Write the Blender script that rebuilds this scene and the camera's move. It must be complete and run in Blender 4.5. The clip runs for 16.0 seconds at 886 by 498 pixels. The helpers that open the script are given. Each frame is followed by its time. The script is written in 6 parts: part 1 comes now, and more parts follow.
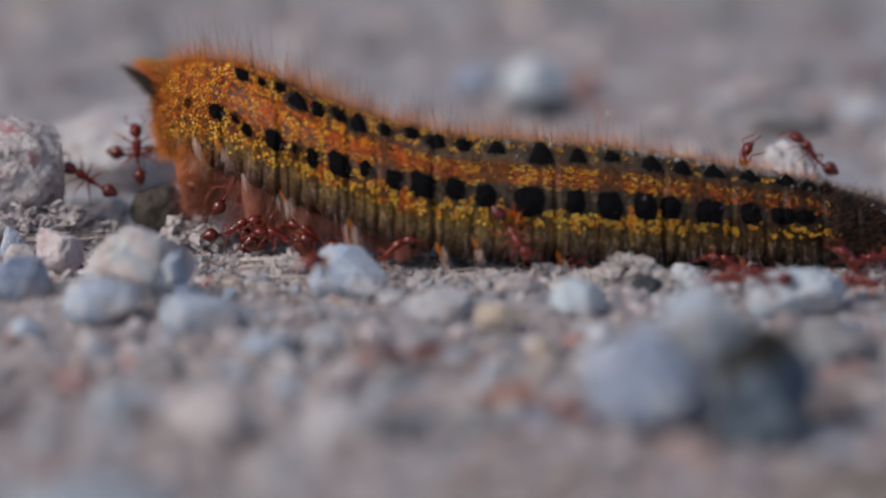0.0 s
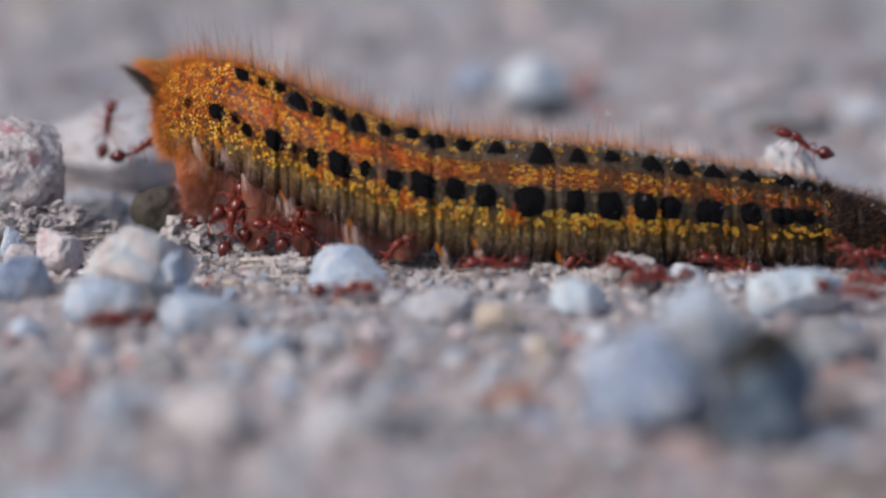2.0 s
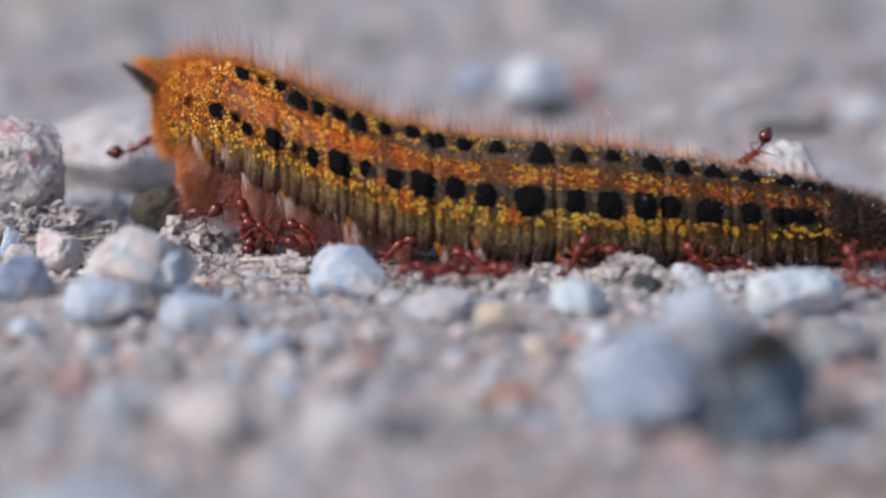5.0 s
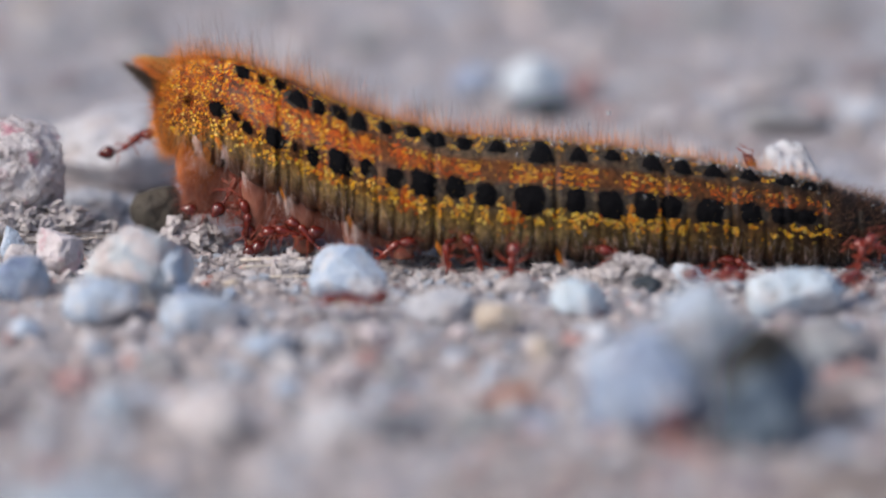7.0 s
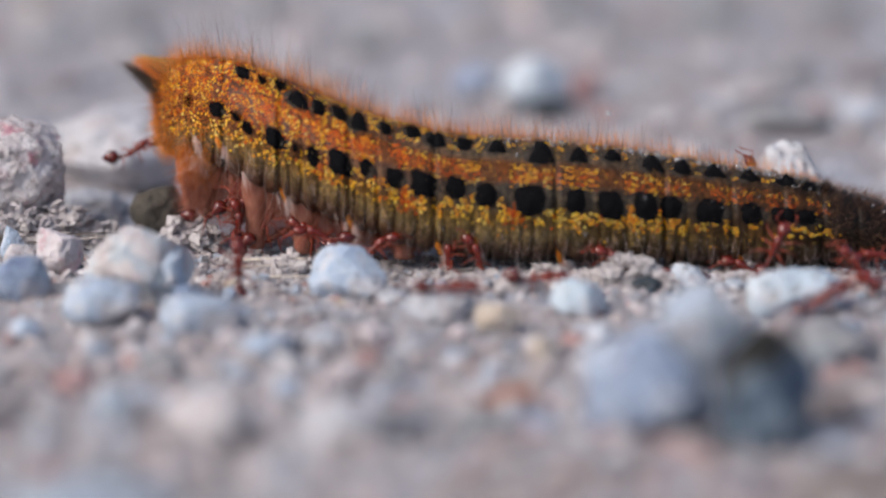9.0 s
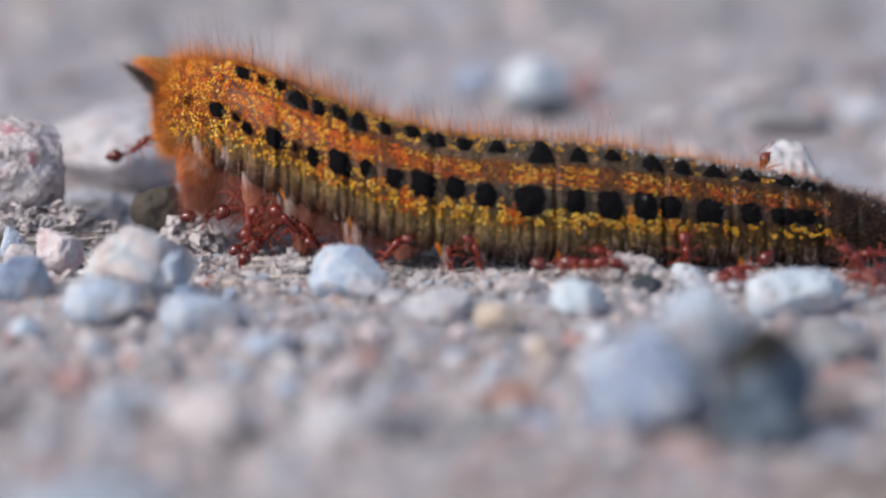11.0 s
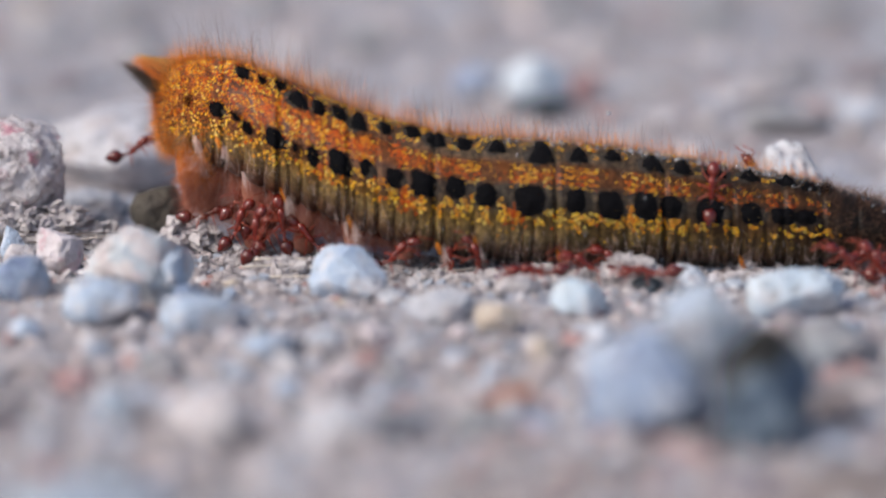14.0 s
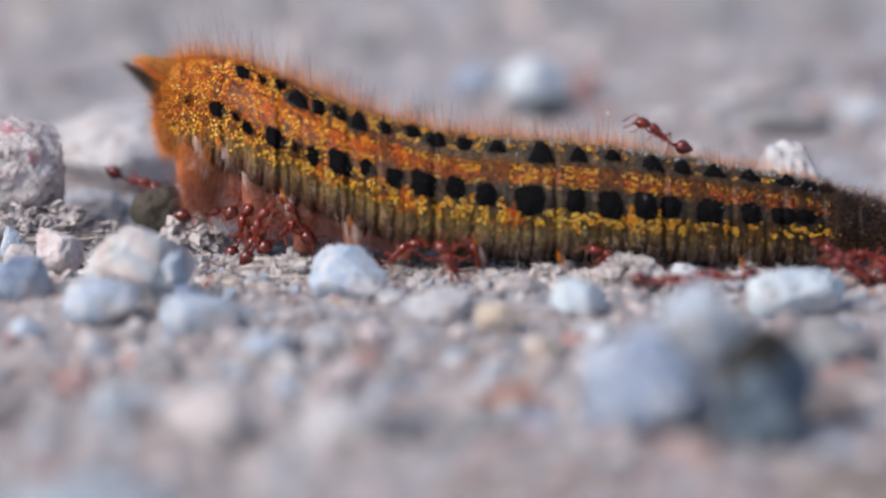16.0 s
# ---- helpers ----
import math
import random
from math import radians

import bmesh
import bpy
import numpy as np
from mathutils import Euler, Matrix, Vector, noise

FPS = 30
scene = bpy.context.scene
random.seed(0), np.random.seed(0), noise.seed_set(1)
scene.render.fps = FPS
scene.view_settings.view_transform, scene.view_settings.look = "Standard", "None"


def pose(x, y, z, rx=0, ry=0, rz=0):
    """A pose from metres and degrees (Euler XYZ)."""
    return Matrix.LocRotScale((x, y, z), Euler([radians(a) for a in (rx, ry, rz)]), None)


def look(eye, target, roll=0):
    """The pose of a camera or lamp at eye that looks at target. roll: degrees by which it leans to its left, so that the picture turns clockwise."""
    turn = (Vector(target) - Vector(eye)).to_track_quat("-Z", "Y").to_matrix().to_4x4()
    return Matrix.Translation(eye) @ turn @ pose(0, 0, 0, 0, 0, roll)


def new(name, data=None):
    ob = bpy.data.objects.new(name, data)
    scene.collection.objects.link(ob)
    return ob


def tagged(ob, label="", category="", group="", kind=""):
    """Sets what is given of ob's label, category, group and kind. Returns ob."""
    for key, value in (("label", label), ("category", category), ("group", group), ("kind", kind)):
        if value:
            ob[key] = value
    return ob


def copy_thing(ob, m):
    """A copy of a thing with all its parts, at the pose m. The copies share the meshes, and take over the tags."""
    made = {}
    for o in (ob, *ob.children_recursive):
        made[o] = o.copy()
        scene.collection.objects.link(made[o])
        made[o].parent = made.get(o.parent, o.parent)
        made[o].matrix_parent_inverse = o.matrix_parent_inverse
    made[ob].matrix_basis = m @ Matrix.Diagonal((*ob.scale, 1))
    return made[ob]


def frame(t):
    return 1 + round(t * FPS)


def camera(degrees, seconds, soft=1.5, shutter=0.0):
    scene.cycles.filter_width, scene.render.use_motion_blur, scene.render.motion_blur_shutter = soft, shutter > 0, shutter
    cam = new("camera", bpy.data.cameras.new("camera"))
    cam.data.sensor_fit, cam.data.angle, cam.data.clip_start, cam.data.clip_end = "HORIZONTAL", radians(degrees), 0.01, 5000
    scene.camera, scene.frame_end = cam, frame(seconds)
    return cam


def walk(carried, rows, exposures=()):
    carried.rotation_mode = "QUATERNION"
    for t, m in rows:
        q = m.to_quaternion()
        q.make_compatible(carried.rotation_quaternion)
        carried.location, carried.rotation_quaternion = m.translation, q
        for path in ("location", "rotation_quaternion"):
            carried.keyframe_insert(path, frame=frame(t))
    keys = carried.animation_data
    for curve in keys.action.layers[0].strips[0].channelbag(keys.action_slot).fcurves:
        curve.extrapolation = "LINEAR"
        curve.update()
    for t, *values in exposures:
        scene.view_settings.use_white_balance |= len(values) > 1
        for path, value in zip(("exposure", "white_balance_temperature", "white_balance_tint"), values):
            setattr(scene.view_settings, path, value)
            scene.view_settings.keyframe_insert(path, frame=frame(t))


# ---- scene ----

MM = 0.001

# ---- camera: a macro lens on a low tripod, standing still ----
cam = camera(12.43, 16.0, soft=2.25, shutter=0.5)
EYE = (0.0, -356.13 * MM, 76.55 * MM)
AIM = (0.0, -4.0 * MM, 1.7 * MM)
cam.data.dof.use_dof = True
cam.data.dof.focus_distance = 0.3635
cam.data.dof.aperture_fstop = 11.5
walk(cam, [(0.0, look(EYE, AIM)), (16.0, look(EYE, AIM))],
     exposures=[(0.0, -0.84, 6650, 14), (1.0, -0.55, 6580, 13), (2.5, -0.44, 6490, 13), (4.2, -0.29, 6480, 13), (7.0, -0.23, 6490, 13), (9.0, -0.24, 6490, 13), (12.0, -0.15, 6480, 13), (16.0, -0.13, 6490, 13)])

# ---- world and sun: soft evening shade, open bluish sky ----
world = bpy.data.worlds.new("sky")
scene.world = world
world.use_nodes = True
wn = world.node_tree.nodes
sky = wn.new("ShaderNodeTexSky")
sky.sky_type = "NISHITA"
sky.sun_disc = False
SUN_ELEV, SUN_AZ = 43.0, -122.0      # degrees; azimuth from +y towards +x
sky.sun_elevation = radians(SUN_ELEV)
sky.sun_rotation = radians(SUN_AZ)
sky.air_density = 1.0
sky.dust_density = 3.0
wn["Background"].inputs["Strength"].default_value = 0.15
world.node_tree.links.new(sky.outputs[0], wn["Background"].inputs["Color"])
sun_data = bpy.data.lights.new("sun", "SUN")
sun_data.energy = 2.35
sun_data.angle = radians(22)
sun_data.color = (1.0, 0.945, 0.875)
sun = new("sun", sun_data)
toward = Vector((math.sin(radians(SUN_AZ)) * math.cos(radians(SUN_ELEV)),
                 math.cos(radians(SUN_AZ)) * math.cos(radians(SUN_ELEV)), math.sin(radians(SUN_ELEV))))
sun.matrix_world = look(toward, (0, 0, 0))


# ---- materials ----
def material(name):
    m = bpy.data.materials.new(name)
    m.use_nodes = True
    t = m.node_tree
    return m, t, t.nodes["Principled BSDF"]


def node(t, kind, **inputs):
    n = t.nodes.new(kind)
    for key, value in inputs.items():
        n.inputs[key.replace("_", " ")].default_value = value
    return n


def ramp(t, source, stops, mode="LINEAR"):
    r = t.nodes.new("ShaderNodeValToRGB")
    r.color_ramp.interpolation = mode
    els = r.color_ramp.elements
    while len(els) < len(stops):
        els.new(0.5)
    for e, (p, c) in zip(els, stops):
        e.position = p
        e.color = (*c, 1) if len(c) == 3 else c
    t.links.new(source, r.inputs[0])
    return r.outputs[0]


def mix(t, a, b, fac, mode="MIX"):
    n = t.nodes.new("ShaderNodeMix")
    n.data_type, n.blend_type = "RGBA", mode
    for sock, v in ((n.inputs[0], fac), (n.inputs[6], a), (n.inputs[7], b)):
        if isinstance(v, bpy.types.NodeSocket):
            t.links.new(v, sock)
        elif isinstance(v, (int, float)):
            sock.default_value = v
        else:
            sock.default_value = (*v, 1)
    return n.outputs[2]


def noise_tex(t, coords, per_mm, detail=4.0, rough=0.55):
    n = node(t, "ShaderNodeTexNoise", Scale=per_mm * 1000, Detail=detail, Roughness=rough)
    t.links.new(coords, n.inputs["Vector"])
    return n.outputs["Fac"]


def bump(t, bsdf, height, strength, dist_mm):
    b = node(t, "ShaderNodeBump", Strength=strength, Distance=dist_mm * MM)
    t.links.new(height, b.inputs["Height"])
    t.links.new(b.outputs[0], bsdf.inputs["Normal"])


def stone_mat(name, light, dark, fleck=None, rough=0.75, grain=1.6, spread=0.14, patch=None, patch_mm=6.0, cap=None, soil=0.6):
    m, t, bs = material(name)
    co = t.nodes.new("ShaderNodeTexCoord").outputs["Object"]
    big = noise_tex(t, co, 0.22, 5)
    fine = noise_tex(t, co, grain, 6, 0.65)
    c = mix(t, light, dark, ramp(t, big, [(0.38, (0, 0, 0)), (0.66, (1, 1, 1))]))
    c = mix(t, c, ramp(t, fine, [(0.3, (0.42, 0.42, 0.42)), (0.7, (0.62, 0.62, 0.62))]), 0.75, "OVERLAY")
    blotch = noise_tex(t, co, 0.42, 2, 0.5)
    c = mix(t, c, ramp(t, blotch, [(0.36, (0.30, 0.31, 0.33)), (0.5, (0.5, 0.5, 0.5)), (0.64, (0.70, 0.69, 0.68))]), 0.6, "OVERLAY")
    if fleck:
        spots = noise_tex(t, co, 0.5, 3)
        c = mix(t, c, fleck, ramp(t, spots, [(0.55, (0, 0, 0)), (0.66, (0.8, 0.8, 0.8))]))
    if patch:
        wide = noise_tex(t, co, 1.0 / patch_mm, 3, 0.6)
        c = mix(t, c, patch, ramp(t, wide, [(0.48, (0, 0, 0)), (0.58, (1, 1, 1))]))
    if cap:      # dark growth over the top and one shoulder
        at = t.nodes.new("ShaderNodeVectorMath")
        at.operation = "DOT_PRODUCT"
        at.inputs[1].default_value = (-40.0, 0.0, 70.0)
        t.links.new(co, at.inputs[0])
        edge = t.nodes.new("ShaderNodeMath")
        t.links.new(at.outputs["Value"], edge.inputs[0])
        t.links.new(noise_tex(t, co, 0.25, 3), edge.inputs[1])
        c = mix(t, c, cap, ramp(t, edge.outputs[0], [(0.86, (0, 0, 0)), (0.95, (1, 1, 1))]))
    dirt = noise_tex(t, co, 0.32, 5, 0.62)
    c = mix(t, c, (0.46, 0.405, 0.395), ramp(t, dirt, [(0.50, (0, 0, 0)), (0.64, (soil, soil, soil))]))
    pits = noise_tex(t, co, 0.9, 3, 0.6)
    c = mix(t, c, ramp(t, pits, [(0.34, (0.45, 0.43, 0.42)), (0.44, (1, 1, 1)), (0.66, (1.08, 1.08, 1.08))]), 0.8, "MULTIPLY")
    info = t.nodes.new("ShaderNodeObjectInfo")
    hue = node(t, "ShaderNodeHueSaturation", Saturation=1.0, Fac=1.0)
    rr = node(t, "ShaderNodeMapRange", **{"To_Min": 1 - spread, "To_Max": 1 + spread})
    t.links.new(info.outputs["Random"], rr.inputs["Value"])
    t.links.new(rr.outputs[0], hue.inputs["Value"])
    t.links.new(c, hue.inputs["Color"])
    t.links.new(hue.outputs[0], bs.inputs["Base Color"])
    bs.inputs["Roughness"].default_value = rough
    bump(t, bs, fine, 0.9, 0.45)
    return m


STONES = {
    "blue": stone_mat("blue_grey_stone", (0.58, 0.67, 0.78), (0.36, 0.45, 0.57), fleck=(0.68, 0.65, 0.66)),
    "white": stone_mat("white_stone", (0.77, 0.88, 0.96), (0.64, 0.77, 0.88), fleck=(0.82, 0.85, 0.89), rough=0.6, soil=0.25),
    "haze": stone_mat("light_grey_stone", (0.60, 0.61, 0.64), (0.42, 0.45, 0.50), fleck=(0.62, 0.58, 0.57)),
    "rosy": stone_mat("rosy_white_stone", (0.80, 0.75, 0.76), (0.58, 0.54, 0.57), fleck=(0.64, 0.36, 0.42)),
    "ice": stone_mat("pale_ice_blue_stone", (0.42, 0.51, 0.60), (0.33, 0.41, 0.49)),
    "brown": stone_mat("brown_stone", (0.33, 0.28, 0.26), (0.22, 0.18, 0.17), fleck=(0.42, 0.38, 0.36)),
    "slate": stone_mat("slate_blue_stone", (0.41, 0.51, 0.66), (0.25, 0.33, 0.46), fleck=(0.52, 0.57, 0.64)),
    "pale": stone_mat("pale_stone", (0.66, 0.71, 0.77), (0.48, 0.55, 0.63), fleck=(0.66, 0.60, 0.60), rough=0.7),
    "beige": stone_mat("beige_stone", (0.68, 0.64, 0.64), (0.50, 0.48, 0.49), fleck=(0.50, 0.54, 0.60)),
    "pink": stone_mat("pink_stone", (0.66, 0.60, 0.60), (0.46, 0.42, 0.43), fleck=(0.50, 0.22, 0.25)),
    "dark": stone_mat("dark_slate_stone", (0.060, 0.085, 0.11), (0.016, 0.022, 0.019), fleck=(0.16, 0.22, 0.28), rough=0.45, soil=0.1),
    "cream": stone_mat("cream_stone", (0.68, 0.60, 0.49), (0.55, 0.48, 0.42)),
    "red": stone_mat("red_stone", (0.58, 0.36, 0.34), (0.46, 0.28, 0.27)),
    "grey": stone_mat("grey_stone", (0.38, 0.39, 0.40), (0.24, 0.25, 0.27)),
    "olive": stone_mat("mossy_stone_and_gap_shade", (0.12, 0.105, 0.085), (0.05, 0.045, 0.036), soil=0.1),
    "clod": stone_mat("dry_soil", (0.74, 0.695, 0.69), (0.53, 0.49, 0.485), rough=0.95, grain=2.4, soil=0.0),
    "crust": stone_mat("crusted_rosy_stone", (0.72, 0.68, 0.69), (0.46, 0.42, 0.43), fleck=(0.58, 0.20, 0.27), rough=0.9, patch=(0.86, 0.83, 0.85), patch_mm=5.0),
    "mist": stone_mat("dull_pale_stone", (0.54, 0.55, 0.59), (0.44, 0.455, 0.49), fleck=(0.56, 0.53, 0.53), patch=(0.64, 0.64, 0.68), patch_mm=9.0),
    "teal": stone_mat("grey_teal_stone", (0.37, 0.395, 0.41), (0.25, 0.275, 0.29), fleck=(0.46, 0.45, 0.46)),
    "bluff": stone_mat("speckled_slate_stone", (0.33, 0.42, 0.58), (0.19, 0.27, 0.41), fleck=(0.38, 0.47, 0.60), patch=(0.47, 0.56, 0.68), patch_mm=4.0, grain=0.6, soil=0.3),
    "night": stone_mat("two_toned_dark_stone", (0.095, 0.140, 0.195), (0.036, 0.060, 0.100), rough=0.85, grain=0.5, patch=(0.19, 0.25, 0.30), patch_mm=3.2, cap=(0.013, 0.014, 0.012), soil=0.06),
    "motley": stone_mat("mottled_beige_stone", (0.68, 0.63, 0.62), (0.44, 0.42, 0.42), fleck=(0.54, 0.34, 0.34), patch=(0.56, 0.62, 0.66), patch_mm=2.6, soil=0.4),
    "sea": stone_mat("pale_sea_grey_stone", (0.33, 0.385, 0.45), (0.21, 0.255, 0.30), fleck=(0.34, 0.37, 0.38), patch=(0.46, 0.55, 0.66), patch_mm=4.0),
    "mauve": stone_mat("mauve_brown_stone", (0.36, 0.30, 0.31), (0.25, 0.20, 0.21)),
}

m, t, bs = material("sandy_soil")
GROUND_MAT = m
co = t.nodes.new("ShaderNodeTexCoord").outputs["Object"]
big, mid, fine = noise_tex(t, co, 0.03, 4), noise_tex(t, co, 0.25, 5), noise_tex(t, co, 1.8, 6, 0.7)
c = mix(t, (0.45, 0.41, 0.41), (0.35, 0.33, 0.342), ramp(t, big, [(0.35, (0, 0, 0)), (0.65, (1, 1, 1))]))
c = mix(t, c, ramp(t, mid, [(0.3, (0.15, 0.13, 0.13)), (0.46, (0.40, 0.355, 0.35)), (0.6, (0.50, 0.49, 0.51)), (0.72, (0.66, 0.64, 0.65))]), 0.62)
cool, warm = noise_tex(t, co, 0.14, 3), noise_tex(t, co, 0.11, 4)
c = mix(t, c, (0.40, 0.45, 0.53), ramp(t, cool, [(0.47, (0, 0, 0)), (0.62, (0.6, 0.6, 0.6))]))
c = mix(t, c, (0.36, 0.27, 0.25), ramp(t, warm, [(0.56, (0, 0, 0)), (0.68, (0.5, 0.5, 0.5))]))
c = mix(t, c, ramp(t, fine, [(0.28, (0.3, 0.3, 0.3)), (0.7, (0.68, 0.68, 0.68))]), 0.8, "OVERLAY")
t.links.new(c, bs.inputs["Base Color"])
bs.inputs["Roughness"].default_value = 0.95
bump(t, bs, fine, 0.8, 0.35)

m, t, bs = material("mixed_grit")
GRIT_MAT = m
isl = t.nodes.new("ShaderNodeNewGeometry").outputs["Random Per Island"]
co = t.nodes.new("ShaderNodeTexCoord").outputs["Object"]
c = ramp(t, isl, [(0.0, (0.48, 0.43, 0.42)), (0.28, (0.40, 0.36, 0.355)), (0.46, (0.60, 0.57, 0.57)), (0.60, (0.32, 0.29, 0.29)),
                  (0.70, (0.42, 0.47, 0.54)), (0.84, (0.74, 0.73, 0.74)), (0.90, (0.14, 0.14, 0.15)), (0.95, (0.50, 0.31, 0.28))], "CONSTANT")
fine = noise_tex(t, co, 2.0, 5)
c = mix(t, c, ramp(t, fine, [(0.3, (0.4, 0.4, 0.4)), (0.7, (0.6, 0.6, 0.6))]), 0.6, "OVERLAY")
t.links.new(c, bs.inputs["Base Color"])
bs.inputs["Roughness"].default_value = 0.85
bump(t, bs, fine, 0.5, 0.2)


def plain_mat(name, colours, rough, per_mm=1.0, coat=0.0, bump_mm=0.05, island=False, translucent=0.0, metal=0.0, gloss=0.5):
    """Two or more colours spread by noise, or piece by piece."""
    m, t, bs = material(name)
    co = t.nodes.new("ShaderNodeTexCoord").outputs["Object"]
    fine = noise_tex(t, co, per_mm, 4)
    src = t.nodes.new("ShaderNodeNewGeometry").outputs["Random Per Island"] if island else fine
    lo, hi = (0.0, 1.0) if island else (0.32, 0.68)
    n = len(colours)
    c = ramp(t, src, [(lo + (hi - lo) * i / max(1, n - 1), k) for i, k in enumerate(colours)])
    t.links.new(c, bs.inputs["Base Color"])
    bs.inputs["Roughness"].default_value = rough
    bs.inputs["Coat Weight"].default_value = coat
    bs.inputs["Coat Roughness"].default_value = 0.08
    bs.inputs["Metallic"].default_value = metal
    bs.inputs["Specular IOR Level"].default_value = gloss
    if translucent:
        bs.inputs["Subsurface Weight"].default_value = translucent
        bs.inputs["Subsurface Scale"].default_value = 0.3 * MM
        bs.inputs["Subsurface Radius"].default_value = (1.0, 0.5, 0.25)
    bump(t, bs, fine, 0.4, bump_mm)
    return m


# caterpillar skin: bands by height on the flank (second coordinate), segments along the body (first)
m, t, bs = material("caterpillar_skin")
SKIN = m
uv = t.nodes.new("ShaderNodeUVMap")
uv.uv_map = "flank"
sep = t.nodes.new("ShaderNodeSeparateXYZ")
t.links.new(uv.outputs[0], sep.inputs[0])
co = t.nodes.new("ShaderNodeTexCoord").outputs["Object"]
fine, mid = noise_tex(t, co, 2.2, 5, 0.65), noise_tex(t, co, 0.5, 4)
wob = node(t, "ShaderNodeMath")
wob.operation = "MULTIPLY_ADD"
wob.inputs[1].default_value = 0.06
t.links.new(mid, wob.inputs[0])
sub = node(t, "ShaderNodeMath")
sub.operation = "SUBTRACT"
sub.inputs[1].default_value = 0.03
t.links.new(sep.outputs[1], wob.inputs[2])
t.links.new(wob.outputs[0], sub.inputs[0])
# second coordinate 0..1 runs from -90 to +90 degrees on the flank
# skin markings; the belly stops go near black, shade put into the colour
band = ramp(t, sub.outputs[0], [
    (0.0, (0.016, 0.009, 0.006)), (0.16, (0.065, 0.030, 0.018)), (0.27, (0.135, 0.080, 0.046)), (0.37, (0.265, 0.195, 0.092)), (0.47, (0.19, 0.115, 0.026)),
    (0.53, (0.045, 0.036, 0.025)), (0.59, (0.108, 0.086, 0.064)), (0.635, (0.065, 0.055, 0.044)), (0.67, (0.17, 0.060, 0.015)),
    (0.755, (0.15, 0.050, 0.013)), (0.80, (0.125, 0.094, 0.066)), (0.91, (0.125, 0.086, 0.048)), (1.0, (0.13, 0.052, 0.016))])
tail = ramp(t, sep.outputs[0], [(0.0, (0.95, 0.95, 0.95)), (0.08, (0.8, 0.8, 0.8)), (0.28, (0.45, 0.45, 0.45)), (0.42, (0, 0, 0)), (1.0, (0, 0, 0))])
front = ramp(t, sep.outputs[0], [(0.0, (0, 0, 0)), (0.40, (0, 0, 0)), (0.52, (0.12, 0.12, 0.12)), (0.64, (0.36, 0.36, 0.36)), (0.74, (0.66, 0.66, 0.66)), (0.86, (0.85, 0.85, 0.85))])
patch = ramp(t, mid, [(0.42, (0, 0, 0)), (0.60, (0.35, 0.35, 0.35))])
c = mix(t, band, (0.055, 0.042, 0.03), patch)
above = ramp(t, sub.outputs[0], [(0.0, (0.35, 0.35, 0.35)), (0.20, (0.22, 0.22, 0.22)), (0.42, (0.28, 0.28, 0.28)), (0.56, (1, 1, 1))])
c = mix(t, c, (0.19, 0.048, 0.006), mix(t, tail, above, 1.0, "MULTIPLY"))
c = mix(t, c, (0.044, 0.021, 0.009), front)
c = mix(t, c, (0.016, 0.011, 0.008), ramp(t, sep.outputs[0], [(0.85, (0, 0, 0)), (0.92, (1, 1, 1))]))
grain = noise_tex(t, co, 4.5, 3, 0.5)
along = node(t, "ShaderNodeMapping", Scale=(100.0, 3.2, 1.0))
t.links.new(uv.outputs[0], along.inputs["Vector"])
streak = node(t, "ShaderNodeTexNoise", Scale=1.0, Detail=4.0, Roughness=0.6)
t.links.new(along.outputs[0], streak.inputs["Vector"])
c = mix(t, c, ramp(t, streak.outputs["Fac"], [(0.30, (0.42, 0.38, 0.34)), (0.48, (0.9, 0.9, 0.9)), (0.58, (1.1, 1.1, 1.05)), (0.68, (1.6, 1.55, 1.4))]), 1.0, "MULTIPLY")
c = mix(t, c, ramp(t, fine, [(0.34, (0.40, 0.37, 0.35)), (0.5, (0.95, 0.95, 0.95)), (0.66, (1.6, 1.5, 1.35))]), 1.0, "MULTIPLY")
c = mix(t, c, ramp(t, grain, [(0.36, (0.7, 0.7, 0.7)), (0.5, (1.0, 1.0, 1.0)), (0.64, (1.3, 1.25, 1.1))]), 1.0, "MULTIPLY")
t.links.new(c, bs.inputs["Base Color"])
bs.inputs["Roughness"].default_value = 0.3
bs.inputs["Specular IOR Level"].default_value = 0.2
bs.inputs["Subsurface Weight"].default_value = 0.1
bs.inputs["Subsurface Scale"].default_value = 0.2 * MM
bump(t, bs, fine, 0.6, 0.14)

GOLD = plain_mat("golden_scales", [(1.0, 0.42, 0.008), (1.0, 0.53, 0.016), (1.0, 0.74, 0.16), (0.98, 0.32, 0.008), (1.0, 0.62, 0.05), (1.0, 0.48, 0.012)], 0.2, translucent=0.2, island=True, bump_mm=0.01, gloss=0.4, coat=0.4)
AMBER = plain_mat("amber_scales", [(0.88, 0.28, 0.010), (0.94, 0.42, 0.018), (0.76, 0.18, 0.008), (0.96, 0.50, 0.03)], 0.2, translucent=0.2, island=True, bump_mm=0.01, gloss=0.25, coat=0.12)
RUST = plain_mat("rusty_scales", [(0.56, 0.075, 0.010), (0.70, 0.13, 0.012), (0.38, 0.045, 0.008), (0.80, 0.21, 0.016), (0.62, 0.085, 0.008)], 0.25, island=True, bump_mm=0.01, gloss=0.2, coat=0.08)
GREY_VELVET = plain_mat("dark_grey_velvet", [(0.028, 0.023, 0.019), (0.074, 0.060, 0.046)], 0.7, per_mm=3.0, gloss=0.2)
BLACK = plain_mat("black_velvet", [(0.002, 0.002, 0.003), (0.006, 0.006, 0.007)], 0.9, per_mm=4.0, gloss=0.12)
HAIR_ORANGE = plain_mat("orange_hair", [(0.80, 0.25, 0.035), (0.92, 0.38, 0.08), (0.64, 0.17, 0.026)], 0.5, island=True, gloss=0.2)
